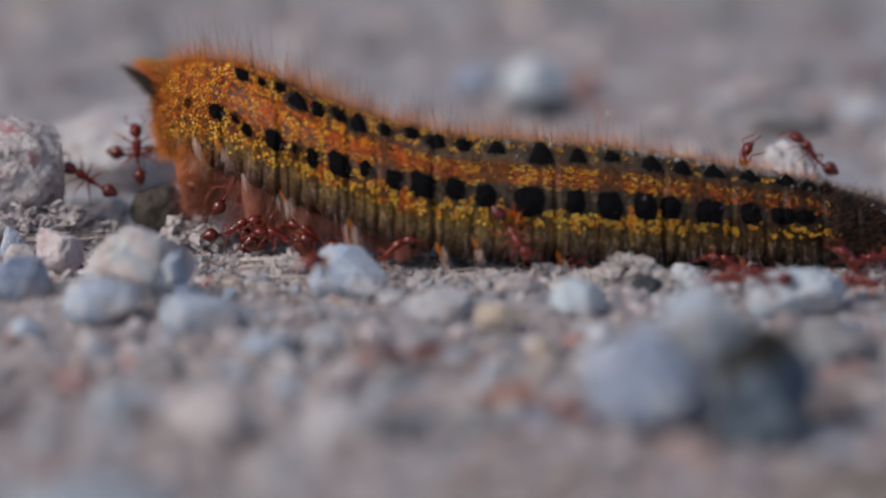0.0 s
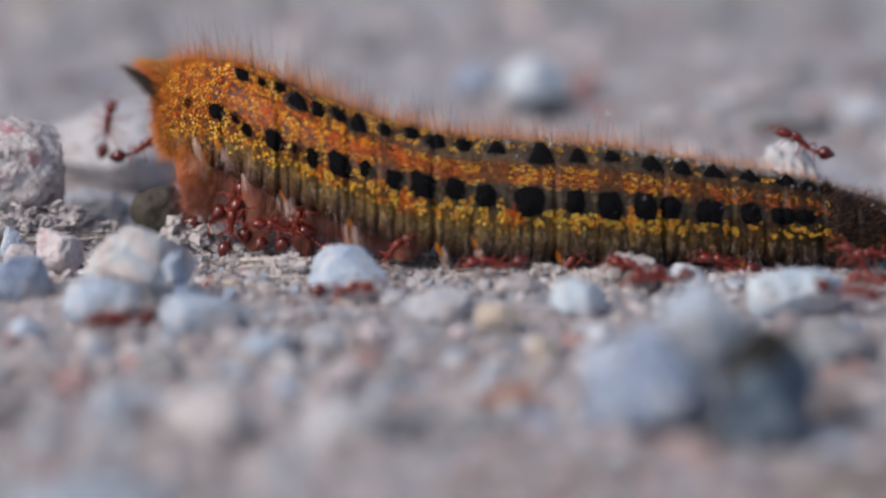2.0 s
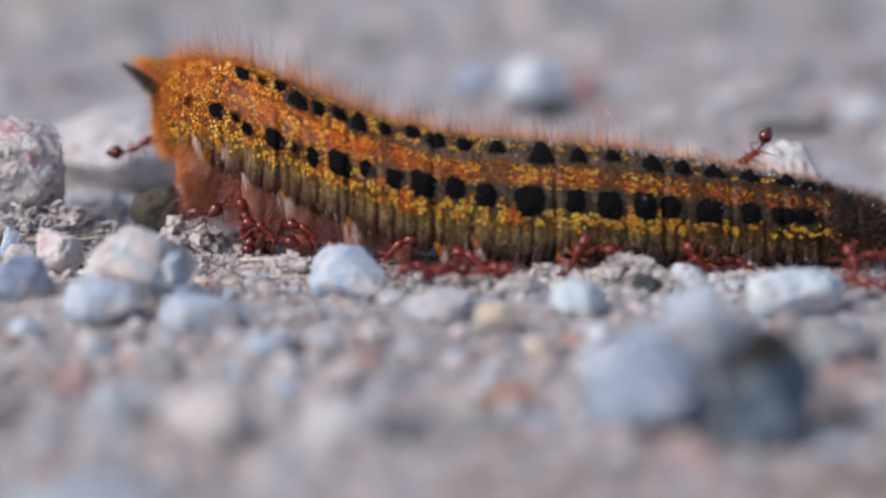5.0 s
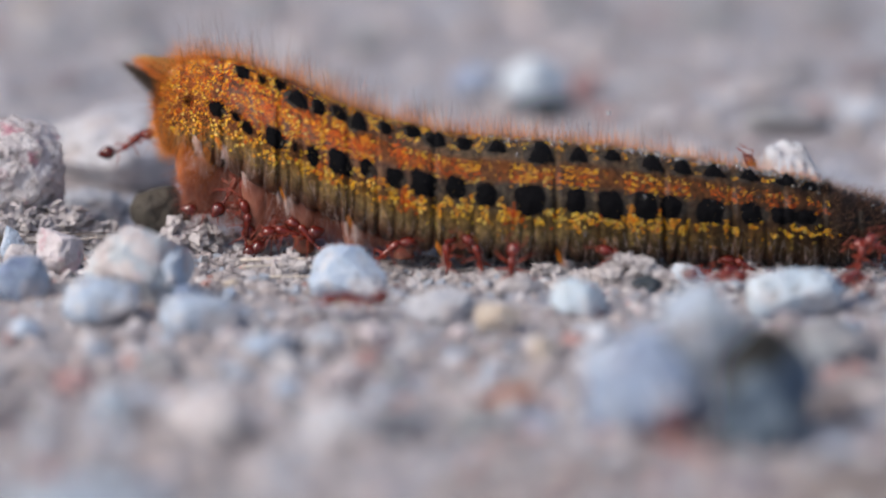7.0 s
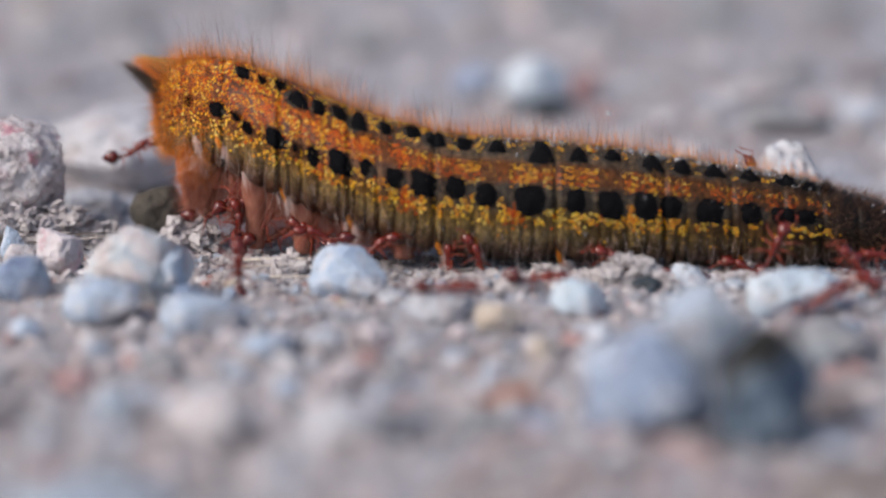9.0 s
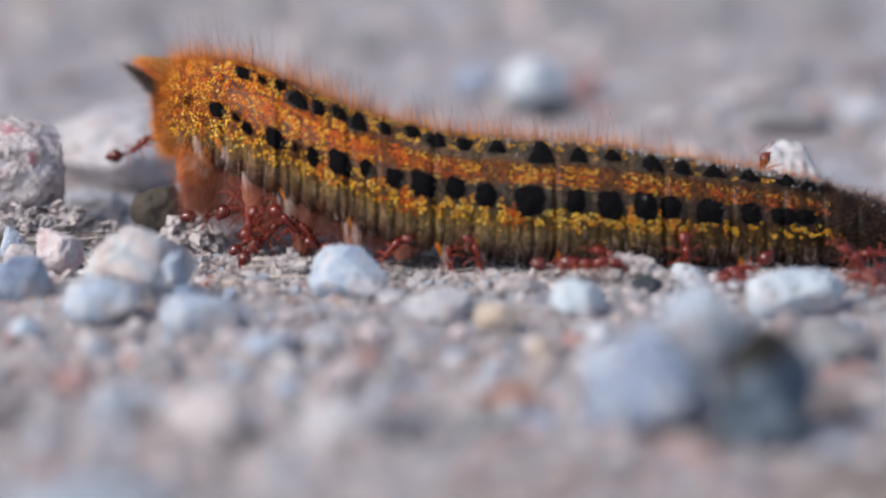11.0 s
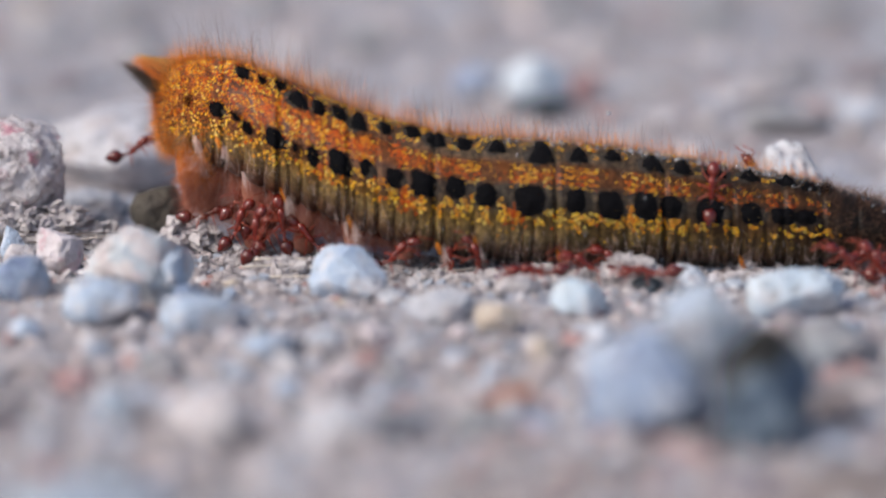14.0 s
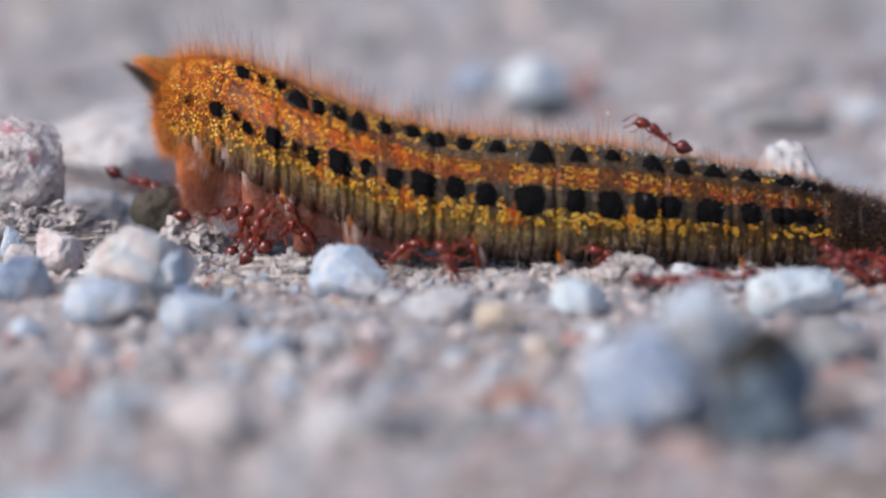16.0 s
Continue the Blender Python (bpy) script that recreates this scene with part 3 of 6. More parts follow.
# loose pebbles, alike shapes shared
shapes = []
for seed in range(8):
    for detail in (3, 4):
        v, f = stone_shape(300 + seed, detail, 0.22, 6, 0.6)
        shapes.append((v * np.array((0.5, 0.5, 0.38)), f))
kinds = ["beige", "grey", "pale", "haze", "cream", "pink", "pink", "beige", "beige", "haze", "grey", "blue"]
pebble_mesh = {}
rnd = random.Random(12)
made = 0
while made < 280:
    near = made < 190
    y = rnd.uniform(-88, -6) if near else rnd.uniform(8, 190)
    half = 28 + (y + 90) * 0.13
    x = rnd.uniform(-half, half) * 1.1
    size = min(4.6, 1.0 * math.exp(abs(rnd.gauss(0, 0.5)))) * ((0.95 if y < -34 else 0.8) if near else 1.8)
    if taken(x, y, size * 0.4):
        continue
    k, q = rnd.choice(kinds if y > -34 else ["haze", "haze", "pink", "haze", "beige", "blue", "grey"]), rnd.randrange(8) * 2 + (1 if -28 < y < 30 else 0)
    if (k, q) not in pebble_mesh:
        pebble_mesh[k, q] = mesh_of("pebble", shapes[q][0], shapes[q][1], STONES[k])
    ob = new("pebble", pebble_mesh[k, q])
    ob.matrix_basis = mmpose(x, y, height(x, y) + size * 0.16, rnd.uniform(-15, 15), rnd.uniform(-15, 15), rnd.uniform(0, 360)) @ Matrix.Scale(size, 4)
    WORDS = {"beige": "small beige pebble lying on the soil", "grey": "small grey pebble lying on the soil", "pale": "small whitish pebble lying on the soil",
             "blue": "small bluish pebble lying on the soil", "cream": "small cream pebble lying on the soil", "pink": "small pinkish pebble lying on the soil",
             "dark": "small dark pebble lying on the soil", "red": "small reddish pebble lying on the soil", "haze": "small light grey pebble lying on the soil",
             "brown": "small brown pebble lying on the soil", "ice": "small pale blue pebble lying on the soil"}
    tagged(ob, WORDS[k], "stone", "loose pebbles")
    made += 1

# grit: grains too many to count, in one mesh
grain = [stone_shape(400 + i, 1, 0.5, 7) for i in range(6)]
sharp_grain = [stone_shape(400 + i, 2, 0.55, 8, 2.0) for i in range(6)]
gv, gf = [], []
rnd = random.Random(5)
for i in range(11000):
    y = (rnd.uniform(-92, 12) if i < 6200 else rnd.uniform(-15, 9)) if i < 9400 else rnd.uniform(12, 240)
    half = 30 + (y + 90) * 0.15
    x = rnd.uniform(-half, half) * 1.15
    s = 0.16 * math.exp(abs(rnd.gauss(0, 0.75))) * (1.0 if i < 9400 else 2.0)
    s = min(s * (1.7 if y < -32 else 1.0), (0.26 if -10 < y < -3 and x > -12 else (0.55 if y > -32 else 1.15)) if y < 12 else 1.4)
    v, f = sharp_grain[i % 6] if s > 0.24 and -18 < y < 12 else grain[i % 6]
    a = rnd.uniform(0, 6.28)
    ca, sa = math.cos(a), math.sin(a)
    z = height(x, y) + s * 0.3
    sx, sy, sz = s * rnd.uniform(0.8, 1.3), s * rnd.uniform(0.8, 1.2), s * rnd.uniform(0.6, 1.0)
    o = len(gv)
    gv += [(x + (p[0] * sx * ca - p[1] * sy * sa), y + (p[0] * sx * sa + p[1] * sy * ca), z + p[2] * sz) for p in v]
    gf += [tuple(k + o for k in q) for q in f]
tagged(new("grit", mesh_of("grit", gv, gf, GRIT_MAT, smooth=False)), "mixed grey, beige and pale grit strewn over soil", "grit", kind="stuff")


# ---- strands: hairs, straws, fibres ----
def strand(vs, fs, base, way, length, r, bend, sides=3, segs=3, tip=0.15):
    """Adds a tapered, bent strand to the lists."""
    way = Vector(way).normalized()
    s = way.orthogonal().normalized()
    q = way.cross(s)
    o = len(vs)
    for i in range(segs + 1):
        k = i / segs
        c = Vector(base) + way * (length * k) + Vector(bend) * (length * k * k)
        rr = r * (1 - (1 - tip) * k)
        for j in range(sides):
            a = 2 * math.pi * j / sides
            vs.append(tuple(c + (s * math.cos(a) + q * math.sin(a)) * rr))
    for i in range(segs):
        for j in range(sides):
            n = (j + 1) % sides
            fs.append((o + i * sides + j, o + i * sides + n, o + (i + 1) * sides + n, o + (i + 1) * sides + j))
    fs.append(tuple(o + segs * sides + j for j in range(sides)))
    fs.append(tuple(o + j for j in reversed(range(sides))))


def lying_strand(name, label, category, x, y, turn, length, r, mat, tilt=3.0, bend=0.1, lift=0.45):
    vs, fs = [], []
    strand(vs, fs, (-length / 2, 0, 0), (1, 0, 0), length, r, (0, bend, -abs(bend) * 0.3), sides=7, segs=8, tip=0.5)
    ob = new(name, mesh_of(name, vs, fs, mat))
    ob.matrix_basis = mmpose(x, y, height(x, y) + r + lift, 0, -tilt, turn)
    tagged(ob, label, category, "plant fibres")


for x, y, turn, length, r in ((-14.2, -4.2, -8, 7.5, 0.22), (-12.0, -4.6, 28, 5.0, 0.16), (-10.6, -4.2, 12, 4.0, 0.2), (-11.5, -6.6, -22, 5.0, 0.14),
                              (-15.5, -6.5, 5, 4.5, 0.16), (-8.9, -5.4, 60, 3.0, 0.13), (-12.8, -9.0, -12, 5.0, 0.14), (1.5, -6.2, 15, 4.0, 0.13)):
    lying_strand("straw_fragment", "bleached dry straw fragment lying on soil", "straw", x, y, turn, length, r, STRAW)
rnd = random.Random(9)
for i in range(12):
    lying_strand("plant_fibre", "dark weathered plant fibre on soil", "plant fibre", -34.5 + rnd.uniform(-4, 3), 2.5 + rnd.uniform(-2.5, 2.5), rnd.uniform(-40, 40),
                 rnd.uniform(3, 6), rnd.uniform(0.07, 0.16), DARK_FIBRE if i % 3 else STRAW, rnd.uniform(-8, 8), rnd.uniform(-0.15, 0.15), 0.9 + 0.14 * i)

# curled rust-brown leaf scrap on gritty soil
vs, fs = [], []
for i in range(13):
    for j in range(7):
        u, w = i / 12 * 2 - 1, j / 6 * 2 - 1
        half = 0.9 * (1 - abs(u) ** 2.2) + 0.05
        vs.append((u * 2.0, w * half, 0.5 * w * w * half + 0.35 * u * u + 0.1 * math.sin(5 * u)))
fs = [(i * 7 + j, (i + 1) * 7 + j, (i + 1) * 7 + j + 1, i * 7 + j + 1) for i in range(12) for j in range(6)]
leaf = new("leaf_scrap", mesh_of("leaf_scrap", vs, fs, RUST_LEAF))
thick = leaf.modifiers.new("thick", "SOLIDIFY")
thick.thickness = 0.18 * MM
leaf.matrix_basis = mmpose(4.8, -54.0, height(4.8, -54.0) + 0.9, 40, -10, 12) @ Matrix.Diagonal((1.15, 0.75, 0.7, 1))
tagged(leaf, "curled rust-brown dry leaf scrap on soil", "leaf")

def ball(rx, ry, rz, n=16, m=10, warp=0.0):
    vs, fs = [], []
    for i in range(m + 1):
        a = math.pi * i / m
        for j in range(n):
            b = 2 * math.pi * j / n
            k = 1 + warp * math.cos(a)
            vs.append((-math.cos(a) * rx, math.sin(a) * math.cos(b) * ry * k, math.sin(a) * math.sin(b) * rz * k))
    fs = [(i * n + j, i * n + (j + 1) % n, (i + 1) * n + (j + 1) % n, (i + 1) * n + j) for i in range(m) for j in range(n)]
    return vs, fs


# ---- caterpillar ----
# spine: x, y, height of the axis, radius (mm)
SPINE = np.array([(-26.4, 13.6, 10.6, 0.3), (-26.25, 13.4, 10.6, 1.7), (-26.0, 13.0, 10.6, 2.8), (-25.5, 12.2, 10.7, 3.75), (-24.5, 11.0, 11.1, 4.4), (-22.9, 9.2, 11.6, 4.65),
                  (-19.6, 6.2, 11.6, 5.2), (-17.0, 4.5, 10.9, 5.5), (-14.4, 3.2, 9.95, 5.65), (-11.3, 2.0, 8.9, 5.6), (-8.3, 1.1, 7.85, 5.55), (-4.2, 0.3, 6.55, 5.65),
                  (-1.2, 0.0, 5.85, 5.7), (0.8, 0.0, 5.45, 5.7), (5.9, 0.0, 5.1, 5.7), (10.9, 0.0, 4.95, 5.6), (16.0, 0.0, 4.6, 5.35), (21.0, 0.0, 4.15, 5.0), (26.0, 0.0, 3.7, 4.6),
                  (31.1, 0.0, 3.25, 4.2), (35.2, 0.0, 2.8, 3.65), (37.5, 0.0, 2.6, 3.15), (39.6, 0.0, 2.5, 2.5), (40.9, 0.0, 2.4, 1.6), (41.4, 0.0, 2.4, 0.2)])
SEAMS = [-26.4, -19.7, -14.5, -8.35, -0.8, 9.9, 19.5, 25.5, 30.1, 33.6, 36.8, 39.4, 41.4]


def spine(x):
    return [float(np.interp(x, SPINE[:, 0], SPINE[:, k])) for k in (1, 2, 3)]


def seam_phase(x):
    for a, b in zip(SEAMS, SEAMS[1:]):
        if x <= b:
            return (x - a) / (b - a), b - a
    return 1.0, 1.0


def skin(x, deg, out=0.0):
    """A point of the skin: x along the body, degrees up from the near flank (90: the back, 180: the far flank), lifted by out."""
    y, z, r = spine(x)
    ph, size = seam_phase(x)
    a = radians(deg)
    groove = math.exp(-((min(ph, 1 - ph) * size) / 0.24) ** 2) * 0.11
    third = abs((ph * 3 + 0.5) % 1 - 0.5)
    lower = min(1.0, max(0.15, (34 - (deg if deg <= 90 else 180 - deg)) / 30))
    groove *= 0.4 + 0.6 * lower
    ann = 0.03 * lower * math.exp(-(third * size / 3 / 0.2) ** 2) if 0.15 < ph < 0.85 else 0.0
    low = min(1.0, max(0.0, 0.35 - 1.6 * math.sin(a)))
    fold = -0.085 * low * (1 - abs(math.sin(x * 2.3 + 0.9 * math.sin(x * 0.9) + 0.3 * math.sin(a * 5)))) ** 2.2
    r = r * (1 - groove - ann + fold) + out
    up = math.sin(a)
    if up < 0:
        up *= 0.94
    return Vector((x, y - math.cos(a) * r, z + up * r))


def smooth_rings():
    return sorted(set([round(float(k), 3) for k in np.concatenate((np.linspace(-26.4, -24, 18), np.linspace(-24, 37, 520), np.linspace(37, 41.4, 34)))]))


# cosine-smoothed spine so that the outline has no corners
fine_x = np.linspace(-26.4, 41.4, 420)
sm = [np.interp(fine_x, SPINE[:, 0], SPINE[:, k]) for k in (1, 2, 3)]
ker = np.exp(-np.linspace(-2, 2, 13) ** 2)
ker /= ker.sum()
for a in sm:
    pad = np.concatenate((np.full(6, a[0]), a, np.full(6, a[-1])))
    a[8:-8] = np.convolve(pad, ker, "valid")[8:-8]
SPINE = np.column_stack((fine_x, *sm))

caterpillar = new("caterpillar")
caterpillar.scale = (0.9935, 0.9935, 0.9935)
tagged(caterpillar, "hairy golden-brown caterpillar with rows of black spots, on soil", "caterpillar")
rings, around = smooth_rings(), 72
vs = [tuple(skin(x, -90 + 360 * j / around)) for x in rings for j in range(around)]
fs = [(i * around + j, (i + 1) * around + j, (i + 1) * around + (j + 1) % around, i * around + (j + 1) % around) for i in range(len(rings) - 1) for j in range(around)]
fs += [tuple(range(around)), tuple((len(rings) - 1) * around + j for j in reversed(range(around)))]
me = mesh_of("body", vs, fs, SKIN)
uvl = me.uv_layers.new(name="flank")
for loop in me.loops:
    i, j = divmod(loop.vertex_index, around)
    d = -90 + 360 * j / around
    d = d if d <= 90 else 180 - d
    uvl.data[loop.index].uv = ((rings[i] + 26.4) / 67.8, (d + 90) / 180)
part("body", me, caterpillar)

# black velvet spots: x along the body, degrees up the flank, half length, half height in degrees
LOWER = [(-23.0, 20, 0.34, 4.5), (-20.2, 16, 0.8, 8), (-18.5, 14, 0.45, 6), (-17.4, 8, 0.55, 6), (-14.9, 10, 0.95, 10), (-13.1, 9, 0.42, 8.5), (-11.5, 8, 0.6, 9.5), (-9.1, 12, 1.15, 11.5), (-6.7, 16, 0.65, 9),
         (-4.3, 16, 0.85, 9.5), (-1.8, 18, 1.25, 12), (1.1, 20, 0.95, 10), (3.8, 16, 1.0, 10.5), (7.7, 12, 1.5, 14), (11.7, 14, 0.95, 10), (14.7, 12, 1.15, 12),
         (17.9, 14, 1.05, 13), (20.1, 16, 0.95, 11), (23.6, 16, 1.25, 13), (27.2, 18, 1.0, 11), (30.0, 18, 1.1, 11), (32.0, 20, 1.0, 9)]
UPPER = [(-18.0, 69, 0.71, 10.5), (-16.2, 65, 0.38, 6.0), (-14.5, 73, 0.57, 9.0), (-12.9, 59, 1.04, 13.5), (-11.1, 61, 0.66, 10.5), (-9.3, 65, 0.71, 10.5), (-7.5, 61, 0.95, 15.0),
         (-5.2, 67, 0.66, 10.5), (-2.8, 73, 0.76, 10.5), (-0.6, 69, 1.04, 15.0), (1.8, 69, 0.76, 11.2), (4.8, 67, 0.95, 12.8), (8.7, 61, 1.33, 18.0), (12.0, 61, 0.95, 12.8),
         (15.0, 67, 0.95, 12.0), (18.5, 69, 1.0, 15.0), (21.2, 69, 0.9, 13.5), (24.0, 71, 1.04, 13.5), (27.2, 73, 0.95, 12.0), (30.5, 77, 0.95, 13.5), (32.4, 75, 0.76, 12.0),
         (33.8, 81, 0.57, 12.0)]
LOWER = [(x, d, hx * (1.08 if x > 10 else 1.0), hd * (1.12 if x > 10 else 1.05)) for x, d, hx, hd in LOWER]
UPPER = [(x, d - (5 if x > 17 else 0), hx * (1.12 if x > 17 else 1.0), hd * (1.2 if x > 17 else 1.05)) for x, d, hx, hd in UPPER]
rnd = random.Random(21)
fv, ff = [], []
for row, peak in ((LOWER, 0.32), (UPPER, 0.55)):
    for x0, d0, hx, hd in row:
        vs, fs, n, rows_ = [], [], 26, 5
        off = rnd.uniform(0, 90)
        for i in range(rows_ + 1):
            k = i / rows_
            for j in range(n):
                a = 2 * math.pi * j / n
                edge = 1 + 0.26 * noise.noise(Vector((math.cos(a) * 1.3, math.sin(a) * 1.3, off)))
                if row is UPPER and hx > 0.9:
                    edge *= 0.22 + 0.78 * 0.64 / math.cos((a - math.pi / 2) % (2 * math.pi / 3) - math.pi / 3)
                    edge *= 1.0 + 0.25 * max(0.0, math.sin(a)) ** 4
                else:
                    edge *= (abs(math.cos(a)) ** 3 + abs(math.sin(a)) ** 3) ** (-1 / 3)
                q = (1 - k) * edge * 0.92
                lift = -0.08 + (0.14 + (peak if hx > 0.98 else peak * 0.5) * k ** 1.5) * min(1.0, hx)
                shift = (6.0 if row is UPPER and hx > 0.98 else 0.0) * k ** 2
                vs.append(tuple(skin(min(40.0, x0 + q * hx * math.cos(a)), d0 + shift + q * hd * math.sin(a), lift)))
        fs = [(i * n + j, i * n + (j + 1) % n, (i + 1) * n + (j + 1) % n, (i + 1) * n + j) for i in range(rows_) for j in range(n)]
        for _ in range(130):
            p = skin(x0 + (0.12 + rnd.gauss(0, 0.72)) * hx, d0 + rnd.gauss(0, 0.68) * hd, 0.0)
            y, z, r = spine(x0)
            w = (p - Vector((x0, y, z))).normalized() + Vector((rnd.uniform(-0.4, 0.4), 0, rnd.uniform(0, 0.6)))
            strand(fv, ff, p, w, rnd.uniform(0.2, 0.6), 0.022, (0, 0, 0.2), segs=1)
        part("black_spot", mesh_of("black_spot", vs, fs, BLACK), caterpillar)
        if hx > 0.6:
            vs = [tuple(skin(min(40.0, x0 + (0.45 if row is LOWER else -0.45) * hx + q * hx * 1.05 * math.cos(2 * math.pi * j / n)),
                             d0 - 1.5 + q * hd * 0.92 * math.sin(2 * math.pi * j / n), -0.03 + 0.10 * (1 - q * q))) for q in (1.0, 0.7, 0.35) for j in range(n)]
            fs = [(i * n + j, i * n + (j + 1) % n, (i + 1) * n + (j + 1) % n, (i + 1) * n + j) for i in range(2) for j in range(n)] + [tuple(2 * n + j for j in range(n))]
            part("spot_rim", mesh_of("spot_rim", vs, fs, GREY_VELVET), caterpillar, "dark grey rim of a black spot")
part("spot_fuzz", mesh_of("spot_fuzz", fv, ff, BLACK), caterpillar, "short black hair on the spots", kind="stuff")

# golden, amber and rusty scales, far too many to count: small domes
DOME = [(math.cos(a) * q, math.sin(a) * q, z) for q, z in ((1.0, 0.0), (0.72, 0.62)) for a in np.linspace(0, 2 * math.pi, 7)[:6]] + [(0, 0, 0.9)]
DOMEF = [(j, (j + 1) % 6, 6 + (j + 1) % 6, 6 + j) for j in range(6)] + [(6 + j, 6 + (j + 1) % 6, 12) for j in range(6)]


def in_spot(x, d, grow=1.0):
    return any(((x - a) / (hx * grow)) ** 2 + ((d - b) / (hd * grow)) ** 2 < 1 for a, b, hx, hd in LOWER + UPPER)


def scales(name, mat, label, spots):
    vs, fs = [], []
    for x, d, s in spots:
        p = skin(x, d, 0.0)
        y, z, r = spine(x)
        nrm = (p - Vector((x, y, z))).normalized()
        tx = Vector((1, 0, 0))
        ty = nrm.cross(tx)
        a = rnd.uniform(0, 3.14)
        e1, e2 = tx * math.cos(a) + ty * math.sin(a), ty * math.cos(a) - tx * math.sin(a)
        o = len(vs)
        for q in DOME:
            vs.append(tuple(p + e1 * (q[0] * s) + e2 * (q[1] * s * 0.82) + nrm * (q[2] * s * 0.8 - 0.02)))
        fs.extend(tuple(k + o for k in f) for f in DOMEF)
    part(name, mesh_of(name, vs, fs, mat), caterpillar, label, kind="stuff")


def creased(x, d):
    """True by a crease, where scales are few."""
    ph, size = seam_phase(x)
    return min(ph, 1 - ph) * size < 0.22 or (d < 30 and abs(math.sin(x * 2.3 + 0.9 * math.sin(x * 0.9))) < 0.25)


def clump(x, d, size, seed):
    return noise.noise(Vector((x / size, d / (size * 9), seed)))


gold, amber, rust = [], [], []
cells = {}


def room(x, d, s, tight=0.8):
    """Keeps scales from lying on one another; true, and noted, where there is room."""
    a = radians(d) * spine(x)[2]
    i, j = int(x / 0.5), int(a / 0.5)
    for p in (-1, 0, 1):
        for q in (-1, 0, 1):
            if any((x - u) ** 2 + (a - v) ** 2 < ((s + w) * tight) ** 2 for u, v, w in cells.get((i + p, j + q), ())):
                return False
    cells.setdefault((i, j), []).append((x, a, s))
    return True


def low_band(x):
    return float(np.interp(x, (-25, -20, -15, -10, -5, 0, 5, 10, 20, 25, 30, 35), (-6, -5, -2, -1, 4, 2, 0, -3, -4, -2, 0, 2)))


# beads of the low yellow band, under and between the lower spots
for _ in range(15000):
    x = rnd.uniform(-25.5, 35.5)
    d = low_band(x) + rnd.gauss(0, 6.0 if x < -12 else (4.4 if x < 12 else 3.2))
    s = rnd.uniform(0.11, 0.21) if x < 14 else rnd.uniform(0.09, 0.16)
    if in_spot(x, d, 1.0) or creased(x, -60) and rnd.random() < 0.7 or clump(x, d, 0.8, 4.0) < (-0.02 if x < 14 else 0.04) or (x > 24 and clump(x, d, 1.6, 44.0) < 0.0):
        continue
    if room(x, d, s, 0.86):
        hot = clump(x, 0, 1.5, 51.0)
        (gold if rnd.random() > 0.08 + 2.0 * max(0.0, hot) else (amber if rnd.random() < 0.75 else rust)).append((x, d, s))
# a few beads straying down the flank
for _ in range(90):
    x = rnd.uniform(-23, 34)
    d, s = low_band(x) - rnd.uniform(10, 26), rnd.uniform(0.05, 0.11)
    if room(x, d, s, 1.4):
        gold.append((x, d, s))
# grains of the upper band in rows: red within, golden at its edges, broken in the middle of each segment
for i in range(150):
    for j in range(6):
        x = -8.5 + 0.29 * i + rnd.gauss(0, 0.05)
        d = 25.5 + 4.1 * j + rnd.gauss(0, 0.7) + (2.5 if x < 0 else 0.0)
        ph = seam_phase(x)[0]
        gap = 0.39 < ph < 0.63
        if x > 34.2 or in_spot(x, d, 1.0) or rnd.random() < (0.80 if gap else 0.10) or (x > 12 and rnd.random() < 0.15) or (x > 30 and rnd.random() < 0.25):
            continue
        s = (rnd.uniform(0.11, 0.16) if j in (1, 2, 3, 4) else rnd.uniform(0.08, 0.12)) * (1.0 if x < 19 else 0.85)
        if gap:
            s *= 0.7
        if room(x, d, s, 0.75):
            q = rnd.random() if x < 19 else rnd.uniform(0.0, 0.86)
            red = 0.62 if j in (1, 2, 3) else 0.12
            red += 0.25 * (x < 2) - 0.1 + 0.22 * (x > 22)
            (rust if q < red else (amber if q < red + 0.26 else gold)).append((x, d, s))
# fine dense grains over the raised rear
for _ in range(26000):
    x = -26.2 + 20.0 * rnd.random()
    far = max(0.0, min(1.0, (-8 - x) / 9))
    d = rnd.uniform(22 - 14 * far, 50 + 50 * far)
    s = rnd.uniform(0.08, 0.17)
    if in_spot(x, d, 1.02) or clump(x, d, 0.8, 24.0) < -0.10 or not room(x, d, s, 0.72):
        continue
    q = rnd.random() + 0.5 * clump(x, d, 1.6, 61.0)
    reddish = 0.46 if 20 < d < 62 and x > -21 else 0.26
    (rust if q < reddish else (amber if q < reddish + 0.34 else gold)).append((x, d, s))
# golden flecks between the upper spots
for _ in range(9000):
    x, d, s = rnd.uniform(-12, 33), rnd.uniform(58, 104), rnd.uniform(0.07, 0.15)
    if in_spot(x, d, 1.02) or clump(x, d, 1.1, 34.0) < (0.02 if x < 4 else (0.14 if x < 16 else 0.26)) or not room(x, d, s):
        continue
    (gold if rnd.random() < 0.72 else amber).append((x, d, s))
# redder clusters beside the large spots
for cx, cd in ((-15.6, 36), (-14.2, 40), (-10.9, 36), (-9.6, 34), (-7.6, 36), (-3.6, 40), (-10.7, -1), (-3.3, 0), (6.0, -2), (16.5, 0), (19.1, 0)):
    for _ in range(70):
        x, d, s = rnd.gauss(cx, 0.5), rnd.gauss(cd, 6.0), rnd.uniform(0.09, 0.16)
        if not in_spot(x, d, 1.0) and room(x, d, s, 0.6):
            (rust if cx < 10 else amber).append((x, d, s * 1.1))
scales("golden_scale_coat", GOLD, "shiny golden-yellow scales", gold)
scales("amber_scale_coat", AMBER, "shiny amber-orange scales", amber)
scales("rusty_scale_coat", RUST, "rusty red scales", rust)


